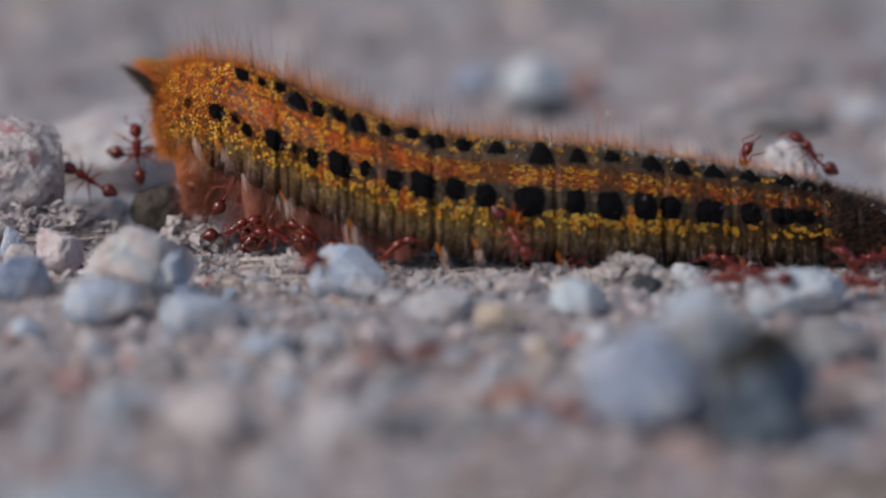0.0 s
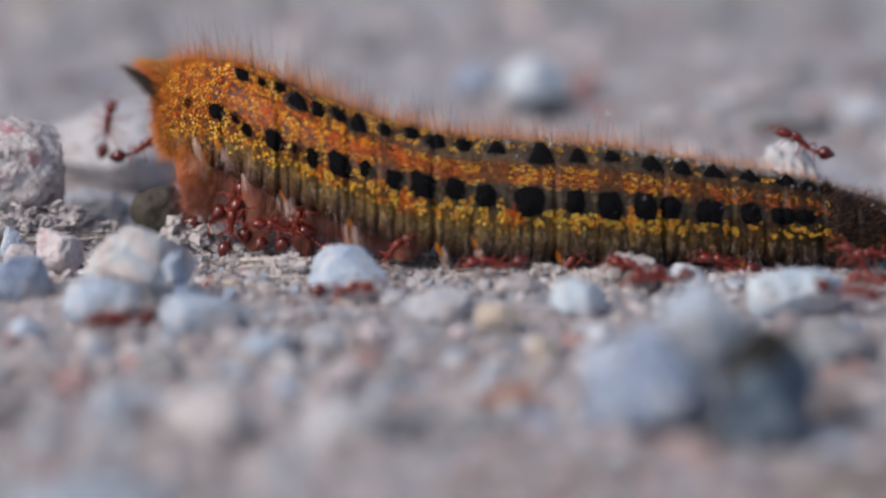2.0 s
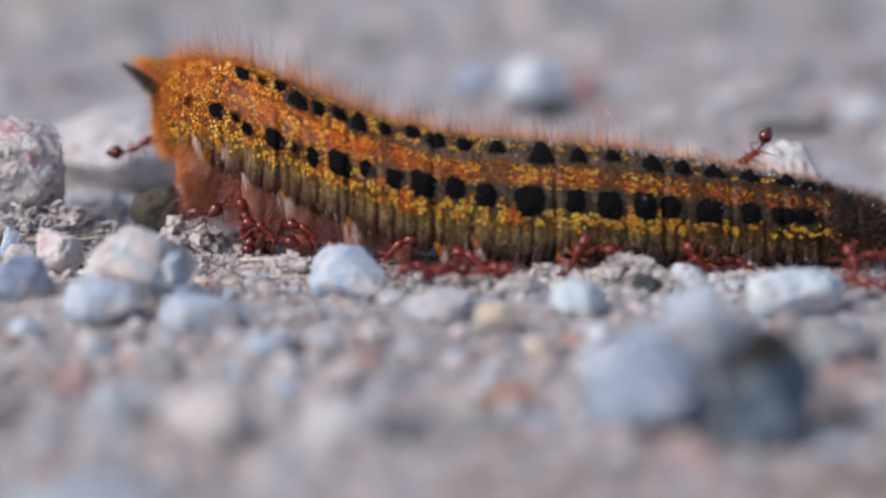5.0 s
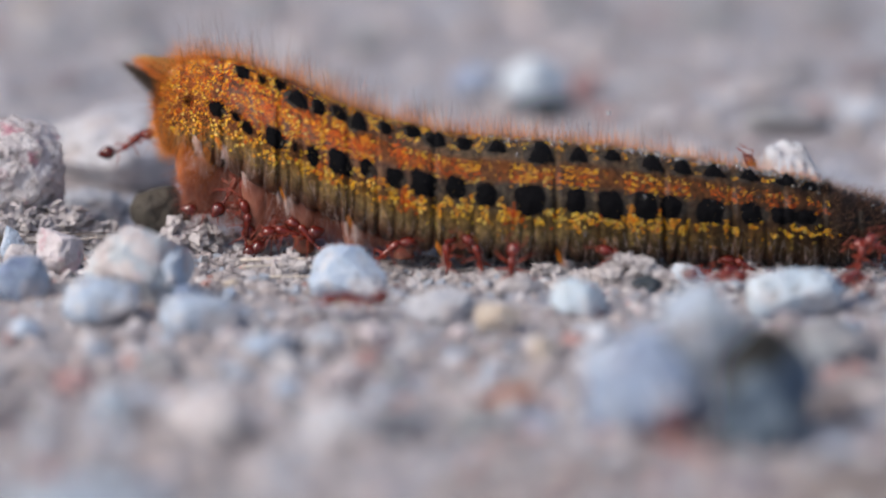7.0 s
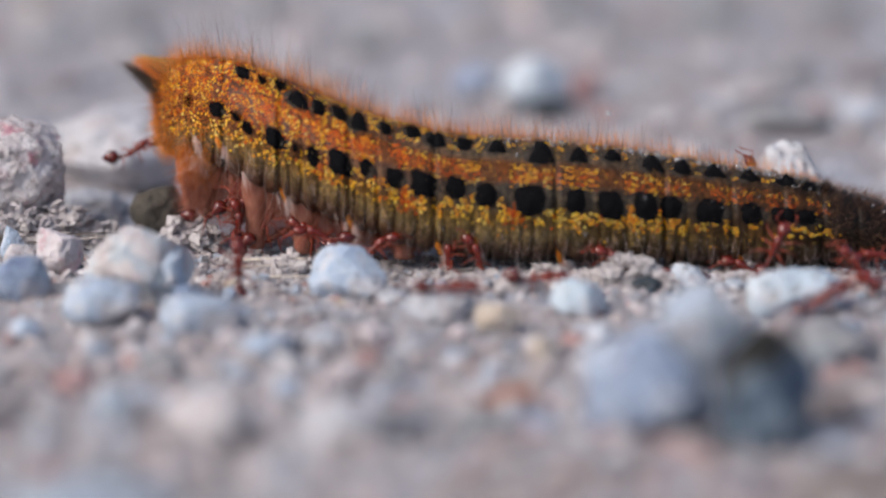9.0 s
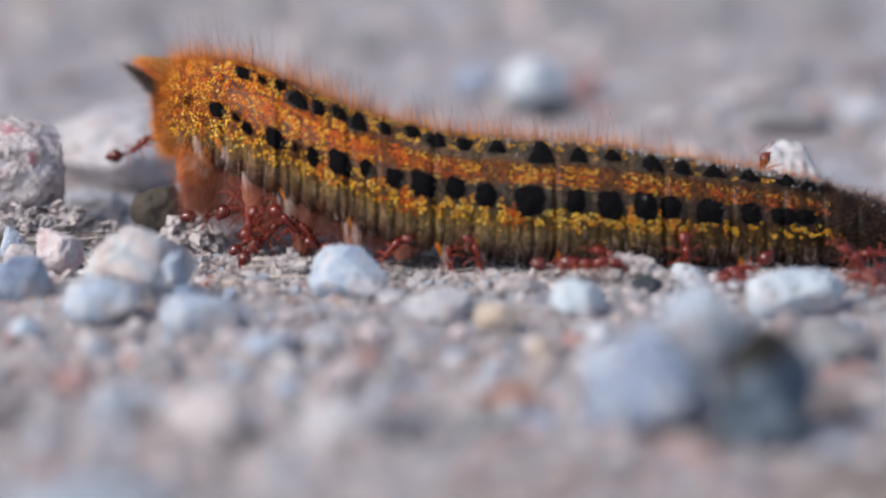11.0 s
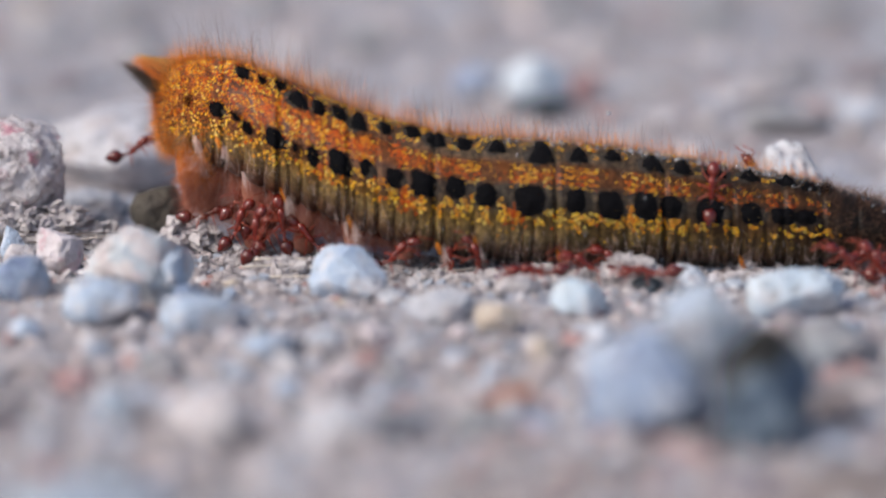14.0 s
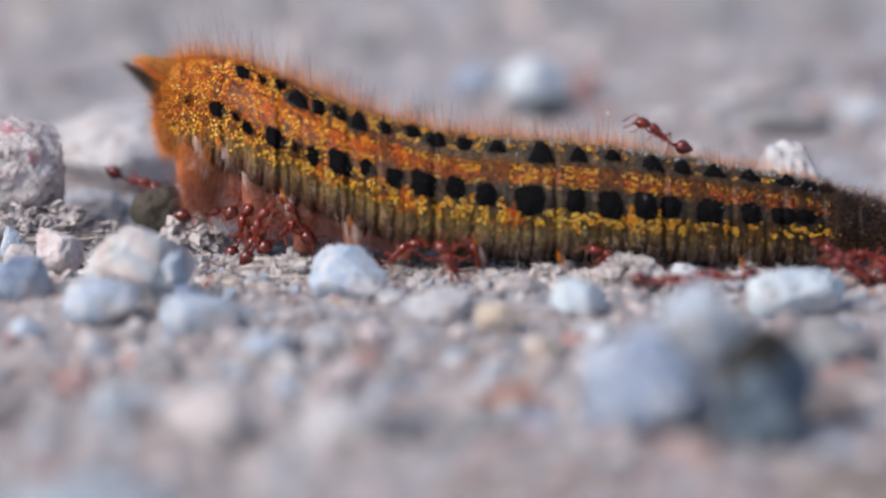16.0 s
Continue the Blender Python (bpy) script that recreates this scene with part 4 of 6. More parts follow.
def fur(name, mat, label, count, pick):
    vs, fs = [], []
    for _ in range(count):
        x, d, length, r, lean = pick()
        p = skin(x, d, -0.05)
        y, z, rr = spine(x)
        w = (p - Vector((x, y, z))).normalized() + Vector(lean)
        strand(vs, fs, p, w, length, r, (rnd.gauss(0, 0.12), rnd.gauss(0, 0.1), rnd.gauss(-0.05, 0.1)))
    part(name, mesh_of(name, vs, fs, mat), caterpillar, label, kind="stuff")


def back_fuzz():
    x = -26.2 + 60 * rnd.random() ** 1.4
    k = (1.0 - 0.55 * (x + 25) / 58) * rnd.uniform(0.6, 1.05)
    return x, max(82, rnd.gauss(104, 14)), (0.6 + (2.6 if x < -14 else 3.8) * rnd.random() ** 1.8) * k, 0.010, (rnd.gauss(-0.1, 0.25), rnd.gauss(0, 0.2), 0.3)


def back_long():
    x = -24 + 54 * rnd.random() ** 1.2
    k = 1.0 - 0.5 * (x + 25) / 58
    return x, max(80, rnd.gauss(100, 14)), rnd.uniform(1.8, 6.0) * k, 0.016, (rnd.gauss(-0.12, 0.2), 0, 0.35)


def tail_fuzz():
    x = -26.35 + 5.5 * rnd.random() ** 1.8
    return x, rnd.uniform(-70, 110), rnd.uniform(0.3, 1.5) * (1.0 if x < -24.5 else 0.75), 0.018, (-0.7 + rnd.gauss(0, 0.3), rnd.gauss(0, 0.2), rnd.gauss(-0.1, 0.3))


def tail_long():
    x = rnd.uniform(-26.3, -24.5)
    return x, rnd.uniform(-40, 100), rnd.uniform(1.2, 3.0), 0.015, (-0.9 + rnd.gauss(0, 0.3), rnd.gauss(0, 0.2), rnd.gauss(-0.1, 0.3))


def flank_fuzz():
    x = rnd.uniform(-24, 36)
    return x, rnd.uniform(-60, -12), rnd.uniform(0.5, 2.2), 0.012, (rnd.gauss(0, 0.35), 0, -0.9)


fur("back_fuzz", HAIR_ORANGE, "soft orange fuzz along the back", 8000, back_fuzz)
fur("back_bristles", HAIR_DARK, "long dark bristles along the back", 420, back_long)
fur("tail_fuzz", HAIR_ORANGE, "dense orange hair round the tail", 3000, tail_fuzz)
fur("tail_bristles", HAIR_DARK, "thin dark bristles round the tail", 130, tail_long)
def flank_down():
    x = rnd.uniform(-26, 35)
    return x, rnd.uniform(-25, 85), rnd.uniform(0.25, 0.8), 0.011, (rnd.gauss(0, 0.4), -0.2, rnd.gauss(0.3, 0.5))


# pale hairs whose colour stands in for white glints on the ridge
def ridge_down():
    x = rnd.uniform(9, 36.5)
    return x, rnd.gauss(90, 10), rnd.uniform(0.2, 0.6), 0.035, (rnd.gauss(0, 0.5), rnd.gauss(0, 0.3), 0.2)


fur("ridge_down", HAIR_WHITE, "short pale hairs in place of glints along the ridge", 170, ridge_down)
fur("flank_down", HAIR_GOLD, "fine golden down over the flank", 700, flank_down)
fur("flank_hair", HAIR_WHITE, "thin pale hairs on the lower flank", 420, flank_fuzz)

# brush at the tail end: hairs that run together to a point
BRUSH = ((260, HAIR_TIP, "black-grey lower half of the pointed tail brush", (-25.6, 12.0, 11.4), (-26.2, 12.0, 13.9), (-29.6, 12.0, 15.7), 0.024),
         (520, HAIR_FLAME, "orange upper half of the pointed tail brush", (-25.2, 11.6, 12.9), (-23.2, 11.6, 15.6), (-28.4, 12.0, 15.95), 0.026),
         (260, HAIR_GOLD, "golden hair on the tail brush", (-24.8, 11.4, 14.2), (-23.4, 11.4, 15.7), (-28.3, 12.0, 16.2), 0.022))
for count, mat, label, low, high, tip, r in BRUSH:
    vs, fs = [], []
    for _ in range(count):
        b = Vector(low).lerp(Vector(high), rnd.random()) + Vector((rnd.gauss(0.3, 0.3), rnd.gauss(0, 0.6), rnd.gauss(0, 0.2)))
        w = Vector(tip) + Vector((rnd.gauss(0, 0.35), rnd.gauss(0, 0.4), rnd.gauss(0, 0.22))) - b
        strand(vs, fs, b, w, w.length * rnd.uniform(0.45, 1.0), r, (rnd.gauss(0, 0.03), 0, rnd.gauss(-0.03, 0.03)), tip=0.25)
    part("tail_tuft", mesh_of("tail_tuft", vs, fs, mat), caterpillar, label)

# lateral tufts, one orange blade with pale hairs by each seam
for x, d in ((-14.5, -52), (-8.5, -50), (-0.6, -42), (2.6, -30), (10.1, -44), (26.3, -44), (-20.3, -14)):
    p = skin(x, d, 0.05)
    y, z, r = spine(x)
    nrm = (p - Vector((x, y, z))).normalized()
    vs, fs = [], []
    for _ in range(30):
        strand(vs, fs, p + Vector((rnd.gauss(0, 0.08), 0, rnd.gauss(0, 0.2))), nrm * 0.5 + Vector((0.62 + rnd.gauss(0, 0.07), -0.1, -1.0)), rnd.uniform(0.7, 1.6), 0.03, (0, 0, -0.1), tip=0.05)
    part("flank_tuft", mesh_of("flank_tuft", vs, fs, TUFT_ORANGE), caterpillar, "bright orange hair tuft")
    vs, fs = [], []
    for _ in range(30):
        strand(vs, fs, p + Vector((0.6 + rnd.gauss(0, 0.16), 0, -1.0 + rnd.gauss(0, 0.3))), nrm * 0.4 + Vector((0.25 + rnd.gauss(0, 0.35), -0.1, -1.0)), rnd.uniform(0.5, 1.9), 0.025, (rnd.gauss(0, 0.15), 0, -0.1))
    part("flank_tuft", mesh_of("flank_tuft", vs, fs, HAIR_WHITE), caterpillar, "pale hair tuft")


# pale pinkish hair tufts where the legs meet the raised rear body
for x, d in ((-22.3, -22), (-22.0, -28), (-17.9, -54), (-14.8, -68), (-14.1, -64), (-8.7, -66), (-7.9, -60)):
    p = skin(x, d, 0.05)
    y, z, r = spine(x)
    nrm = (p - Vector((x, y, z))).normalized()
    vs, fs = [], []
    for _ in range(26):
        strand(vs, fs, p + Vector((rnd.gauss(0, 0.10), 0, rnd.gauss(0, 0.25))), nrm * 0.4 + Vector((0.22 + rnd.gauss(0, 0.08), -0.2, -1.0)), rnd.uniform(0.6, 1.7), 0.036, (0, 0, -0.1), tip=0.1)
    part("flank_tuft", mesh_of("flank_tuft", vs, fs, HAIR_WHITE), caterpillar, "pale pinkish hair tuft")


def lathe(profile, n=14):
    """A surface of revolution round x from (x, radius) pairs."""
    vs = [(x, r * math.cos(2 * math.pi * j / n), r * math.sin(2 * math.pi * j / n)) for x, r in profile for j in range(n)]
    fs = [(i * n + j, i * n + (j + 1) % n, (i + 1) * n + (j + 1) % n, (i + 1) * n + j) for i in range(len(profile) - 1) for j in range(n)]
    fs += [tuple(reversed(range(n))), tuple((len(profile) - 1) * n + j for j in range(n))]
    return vs, fs


# prolegs under the middle, claspers at the tail, short legs behind the head
leg_v, leg_f = lathe([(0, 1.0), (0.6, 1.05), (1.2, 0.9), (1.8, 0.75), (2.3, 0.8), (2.6, 0.85), (2.75, 0.6), (2.8, 0.1)])
me = mesh_of("proleg", leg_v, leg_f, LEG_SKIN)
for x in (-17.0, -12.5, -8.0, -3.5):
    y, z, r = spine(x)
    for side in (-1, 1):
        part("proleg", me, caterpillar, at=mmpose(x, y + 0.6 + side * 1.5, z - r * 0.7, 0, 90, 0) @ Matrix.Diagonal((max(0.6, (z - r * 0.7) / 2.75), 1.15, 1.15, 1)))
me = mesh_of("clasper", *lathe([(0, 1.2), (1.2, 1.5), (2.6, 1.45), (3.8, 1.2), (4.8, 0.9), (5.6, 0.8), (6.1, 0.9), (6.3, 0.5), (6.35, 0.1)]), CLASPER)
for x, y in ((-21.9, 7.4), (-23.4, 10.4)):
    part("clasper", me, caterpillar, "orange fleshy clasper", at=mmpose(x, y, 9.0, 0, 88, 0) @ Matrix.Diagonal((1.05, 0.85, 0.85, 1)))
for count, mat, name, label in ((2400, HAIR_FLAME, "clasper_fur", "orange fur over the claspers"), (2000, HAIR_RUST, "clasper_underfur", "dark rusty fur between the claspers"),
                                (220, HAIR_WHITE, "clasper_fringe", "pale hairs over the claspers")):
    vs, fs = [], []
    for _ in range(count):
        k, a = rnd.uniform(-2.0, 3.2) if mat is HAIR_FLAME else (rnd.uniform(2.4, 6.0) if mat is HAIR_RUST else rnd.gauss(1.0, 0.7)), rnd.uniform(math.pi * 0.8, math.pi * 2.2)
        if mat is HAIR_WHITE:
            a = math.pi * 1.5 + rnd.gauss(0, 0.45)
        n = Vector((math.cos(a), math.sin(a), 0))
        b = Vector((-22.0, 7.4, 9.0 - k)) + n * (1.3 - 0.12 * max(0, k - 3))
        strand(vs, fs, b, n * 0.7 + Vector((rnd.gauss(0, 0.35), rnd.gauss(0, 0.3), -0.7)), rnd.uniform(0.5, 1.7), 0.02, (rnd.gauss(0, 0.3), 0, 0))
    part(name, mesh_of(name, vs, fs, mat), caterpillar, label, kind="stuff")
vs, fs = [], []
for _ in range(6000):
    x = rnd.uniform(-20.5, -2)
    y, z, r = spine(x)
    p = skin(x, rnd.uniform(-150, -70), -0.1)
    strand(vs, fs, p, (rnd.gauss(0, 0.35), rnd.gauss(0.1, 0.25), -1.0), p.z * min(0.95, rnd.uniform(0.1, 1.25)), 0.02, (rnd.gauss(0, 0.15), rnd.gauss(0, 0.1), 0))
part("belly_fur", mesh_of("belly_fur", vs, fs, HAIR_RUST), caterpillar, "dark rusty hair under the raised rear body", kind="stuff")
me = mesh_of("foreleg", *lathe([(0, 0.42), (0.7, 0.4), (0.75, 0.3), (1.4, 0.28), (1.45, 0.2), (2.1, 0.06)], 10), HEAD_MAT)
for x in (33.5, 36.2, 38.6):
    for side in (-1, 1):
        part("foreleg", me, caterpillar, at=mmpose(x, side * 1.7, 2.0, side * 12, 75, 0))
head_v, head_f = lathe([(-1.9, 0.2), (-1.7, 1.0), (-1.0, 1.75), (0.0, 2.0), (1.0, 1.75), (1.7, 1.0), (1.95, 0.2)], 20)
head = part("head", mesh_of("head", head_v, head_f, HEAD_MAT), caterpillar, "dark hairy head capsule", at=mmpose(41.6, 0, 2.4, 0, 20, 0))
vs, fs = [], []
for _ in range(420):
    a, b = rnd.uniform(0, 6.28), rnd.uniform(-1, 1)
    w = Vector((b, math.cos(a) * math.sqrt(1 - b * b), math.sin(a) * math.sqrt(1 - b * b)))
    strand(vs, fs, w * 1.85, w + Vector((0.5, 0, 0.2)), rnd.uniform(0.5, 1.9), 0.025, (0, 0, -0.1))
part("head_hair", mesh_of("head_hair", vs, fs, HAIR_TIP), head, kind="stuff")
vs, fs = [], []
for _ in range(1100):
    x, d = rnd.uniform(33.5, 41.0), rnd.uniform(-30, 140)
    p = skin(x, d, -0.02)
    y, z, r = spine(x)
    strand(vs, fs, p, (p - Vector((x, y, z))).normalized() + Vector((0.5 + rnd.gauss(0, 0.5), rnd.gauss(0, 0.3), 0.2)), rnd.uniform(0.4, 1.5), 0.02, (rnd.gauss(0, 0.3), 0, rnd.gauss(-0.1, 0.2)))
part("collar_hair", mesh_of("collar_hair", vs, fs, HAIR_DARK), caterpillar, "dark brown hair behind the head", kind="stuff")

# two lone bristles on the back, a droplet at the tip of each
for x, top, size in ((14.6, 13.1, 0.24), (12.8, 12.1, 0.17)):
    b = skin(x, 92)
    vs, fs = [], []
    strand(vs, fs, b, Vector((x + 0.1, b.y, top)) - b, top - b.z, 0.03, (0, 0, 0), tip=0.5)
    bristle = part("bristle", mesh_of("bristle", vs, fs, HAIR_DARK), caterpillar, "lone dark bristle with a droplet")
    part("droplet", mesh_of("droplet", *ball(size, size, size, 12, 8), WATER), bristle, "clear droplet", at=mmpose(x + 0.1, b.y, top))

# clear droplets clinging to hair and skin
bm = bmesh.new()
bmesh.ops.create_icosphere(bm, subdivisions=2, radius=1.0)
drop_v, drop_f = [tuple(v.co) for v in bm.verts], [tuple(q.index for q in f.verts) for f in bm.faces]
bm.free()
drop = mesh_of("droplet", drop_v, drop_f, WATER)
beads = [(17.7, 22, 0.2), (12.5, -18, 0.17), (0.0, -22, 0.15), (20.3, 14, 0.12), (24.6, 20, 0.14), (31.0, 60, 0.15)]
beads += [(38.2, 58, 0.2), (39.2, 52, 0.2), (37.4, 72, 0.1), (32.6, 62, 0.18), (33.3, 58, 0.13)]
beads += [(rnd.uniform(3, 34), rnd.gauss(82, 8), rnd.uniform(0.10, 0.26)) for _ in range(80)] + [(rnd.gauss(c, 0.5), rnd.gauss(80, 6), rnd.uniform(0.12, 0.28)) for c in (17.6, 20.9, 23.6, 27.0, 28.4) for _ in range(7)] + [(rnd.uniform(16, 35), rnd.uniform(0, 70), rnd.uniform(0.05, 0.12)) for _ in range(9)] + [(rnd.uniform(14, 36), rnd.uniform(-5, 85), rnd.uniform(0.035, 0.075)) for _ in range(60)]
for x, d, s in beads:
    p = skin(x, d, s * 0.6)
    part("droplet", drop, caterpillar, at=Matrix.Translation(p * MM) @ Matrix.Scale(s, 4))


# ---- ants ----
def limb(points, radii, n=7):
    """A jointed limb through points (mm)."""
    vs, fs = [], []
    for i, (p, r) in enumerate(zip(points, radii)):
        p = Vector(p)
        w = (Vector(points[min(i + 1, len(points) - 1)]) - Vector(points[max(i - 1, 0)])).normalized()
        s = w.orthogonal().normalized()
        q = w.cross(s)
        vs += [tuple(p + (s * math.cos(2 * math.pi * j / n) + q * math.sin(2 * math.pi * j / n)) * r) for j in range(n)]
    fs = [(i * n + j, i * n + (j + 1) % n, (i + 1) * n + (j + 1) % n, (i + 1) * n + j) for i in range(len(points) - 1) for j in range(n)]
    fs += [tuple(reversed(range(n))), tuple((len(points) - 1) * n + j for j in range(n))]
    return vs, fs


def build_ant():
    """A worker ant 4.6 mm long, heading +x, feet at height 0."""
    ant = new("ant")
    tagged(ant, "glossy red-brown worker ant crawling round the caterpillar", "ant", "ants attacking the caterpillar")
    head = part("head", mesh_of("head", *ball(0.62, 0.52, 0.43, warp=-0.15), ANT_RED), ant, at=mmpose(1.75, 0, 0.95, 0, 18, 0))
    for side in (-1, 1):
        part("antenna", mesh_of("antenna", *limb([(0.25, side * 0.22, 0.12), (0.55, side * 0.75, 0.42), (0.62, side * 0.8, 0.40), (1.0, side * 0.75, 0.1), (1.35, side * 0.62, -0.15), (1.6, side * 0.55, -0.25)],
                                                [0.04, 0.04, 0.036, 0.04, 0.06, 0.025]), ANT_LEG), head)
        part("mandible", mesh_of("mandible", *limb([(0.45, side * 0.2, -0.12), (0.68, side * 0.22, -0.18), (0.82, side * 0.08, -0.2)], [0.1, 0.09, 0.03]), ANT_LEG), head)
        part("eye", mesh_of("eye", *ball(0.1, 0.06, 0.1, 8, 6), BLACK), head, at=mmpose(0.12, side * 0.42, 0.12))
    tv, tf = lathe([(-0.95, 0.10), (-0.85, 0.20), (-0.5, 0.25), (-0.15, 0.22), (0.1, 0.30), (0.45, 0.36), (0.75, 0.28), (0.92, 0.12)], 14)
    part("thorax", mesh_of("thorax", tv, tf, ANT_RED), ant, at=mmpose(0.35, 0, 0.98, 0, -14, 0))
    pv, pf = lathe([(-0.62, 0.07), (-0.5, 0.16), (-0.38, 0.18), (-0.26, 0.07), (-0.15, 0.09), (-0.02, 0.17), (0.1, 0.09), (0.3, 0.06)], 12)
    part("waist", mesh_of("waist", pv, pf, ANT_RED), ant, at=mmpose(-0.75, 0, 0.74, 0, 4, 0))
    gv_, gf_ = lathe([(-1.35, 0.02), (-1.25, 0.16), (-1.0, 0.34), (-0.7, 0.54), (-0.4, 0.58), (-0.15, 0.48), (0.02, 0.25), (0.1, 0.1)], 18)
    part("gaster", mesh_of("gaster", gv_, gf_, ANT_DARK), ant, "darker shiny rear body", at=mmpose(-1.35, 0, 0.86, 0, 16, 0))
    for x, fx in ((0.75, 1.05), (0.3, 0.1), (-0.1, -1.15)):
        for side in (-1, 1):
            pts = [(0, 0, 0), (fx * 0.12, side * 0.22, -0.05), (fx * 0.48, side * 0.8, 0.28), (fx * 0.53, side * 0.86, 0.26), (fx * 0.82, side * 1.2, -0.4), (fx * 1.0, side * 1.38, -0.75)]
            part("leg", mesh_of("leg", *limb(pts, [0.10, 0.085, 0.07, 0.05, 0.04, 0.02]), ANT_LEG), ant, at=mmpose(x, side * 0.2, 0.77))
    return ant


MODEL = build_ant()
MODEL.scale = (1.14, 1.14, 1.14)
ants = [MODEL] + [copy_thing(MODEL, mmpose(0, 0, 0)) for _ in range(29)]
for i, words in ((0, "red-brown worker ant tugging at the caterpillar's tail"), (1, "dark red ant climbing a rough pale stone"), (3, "shiny dark red ant clinging under the caterpillar"),
                 (4, "shiny dark red ant clinging under the caterpillar"), (28, "shiny dark red ant clinging under the caterpillar"), (29, "shiny dark red ant clinging under the caterpillar"), (5, "red ant crouching by a soil clod under the tail"), (10, "red ant biting at the caterpillar's head"),
                 (11, "red ant biting at the caterpillar's head"), (13, "red ant crawling over the caterpillar's flank"), (16, "red ant climbing the caterpillar's flank"),
                 (17, "red ant crawling over a pale banded stone"), (18, "red ant peeping over the caterpillar's back"), (19, "red ant running over gritty soil"),
                 (20, "red ant running round a blue-grey stone"), (21, "red ant climbing over large blue-grey stones"), (22, "red ant running over gritty soil"), (23, "red ant running over gritty soil")):
    tagged(ants[i], words)


def crawl(ant, rows):
    """Keys an ant along rows of (seconds, x, y, z, rx, ry, rz) in mm and degrees; its legs step as far as it goes, its feelers wave."""
    walk(ant, [(r[0], mmpose(*r[1:])) for r in rows])
    gait, gone = [(0.0, 0.0, 0.15)], 0.0
    for a, b in zip(rows, rows[1:]):
        far, secs = math.dist(a[1:4], b[1:4]), b[0] - a[0]
        if b[0] <= a[0]:
            continue
        pace = far / secs
        n = max(1, min(round(secs / 0.1), math.ceil(far / 0.5))) if pace > 1.5 else max(1, round(secs / 0.8))
        for i in range(1, n + 1):
            gone += max(far, 0.25 * secs) / n
            gait.append((a[0] + secs * i / n, gone, min(1.0, 0.25 + pace / 4)))
    if gait[-1][0] < 16.0:
        gait.append((16.0, gone, 0.2))
    step = 0
    for ob in ant.children_recursive:
        m = ob.matrix_basis.copy()
        name = ob.name.split(".")[0]
        if name == "leg":
            off = math.pi * (step % 2) + 0.4 * step
            step += 1
            side = 1 if m.translation.y > 0 else -1
            walk(ob, [(t, m @ pose(0, 0, 0, 9 * side * w * max(0, math.cos(g * 2.2 + off)), 0, 24 * w * math.sin(g * 2.2 + off))) for t, g, w in gait])
        elif name == "antenna":
            off = ob.matrix_world.translation.y * 900 + step + rows[0][1]
            walk(ob, [(0.4 * k, m @ pose(0, 0, 0, 9 * math.sin(2.6 * k + off), 10 * math.sin(1.9 * k + off), 12 * math.sin(1.3 * k + 2 * off))) for k in range(41)])


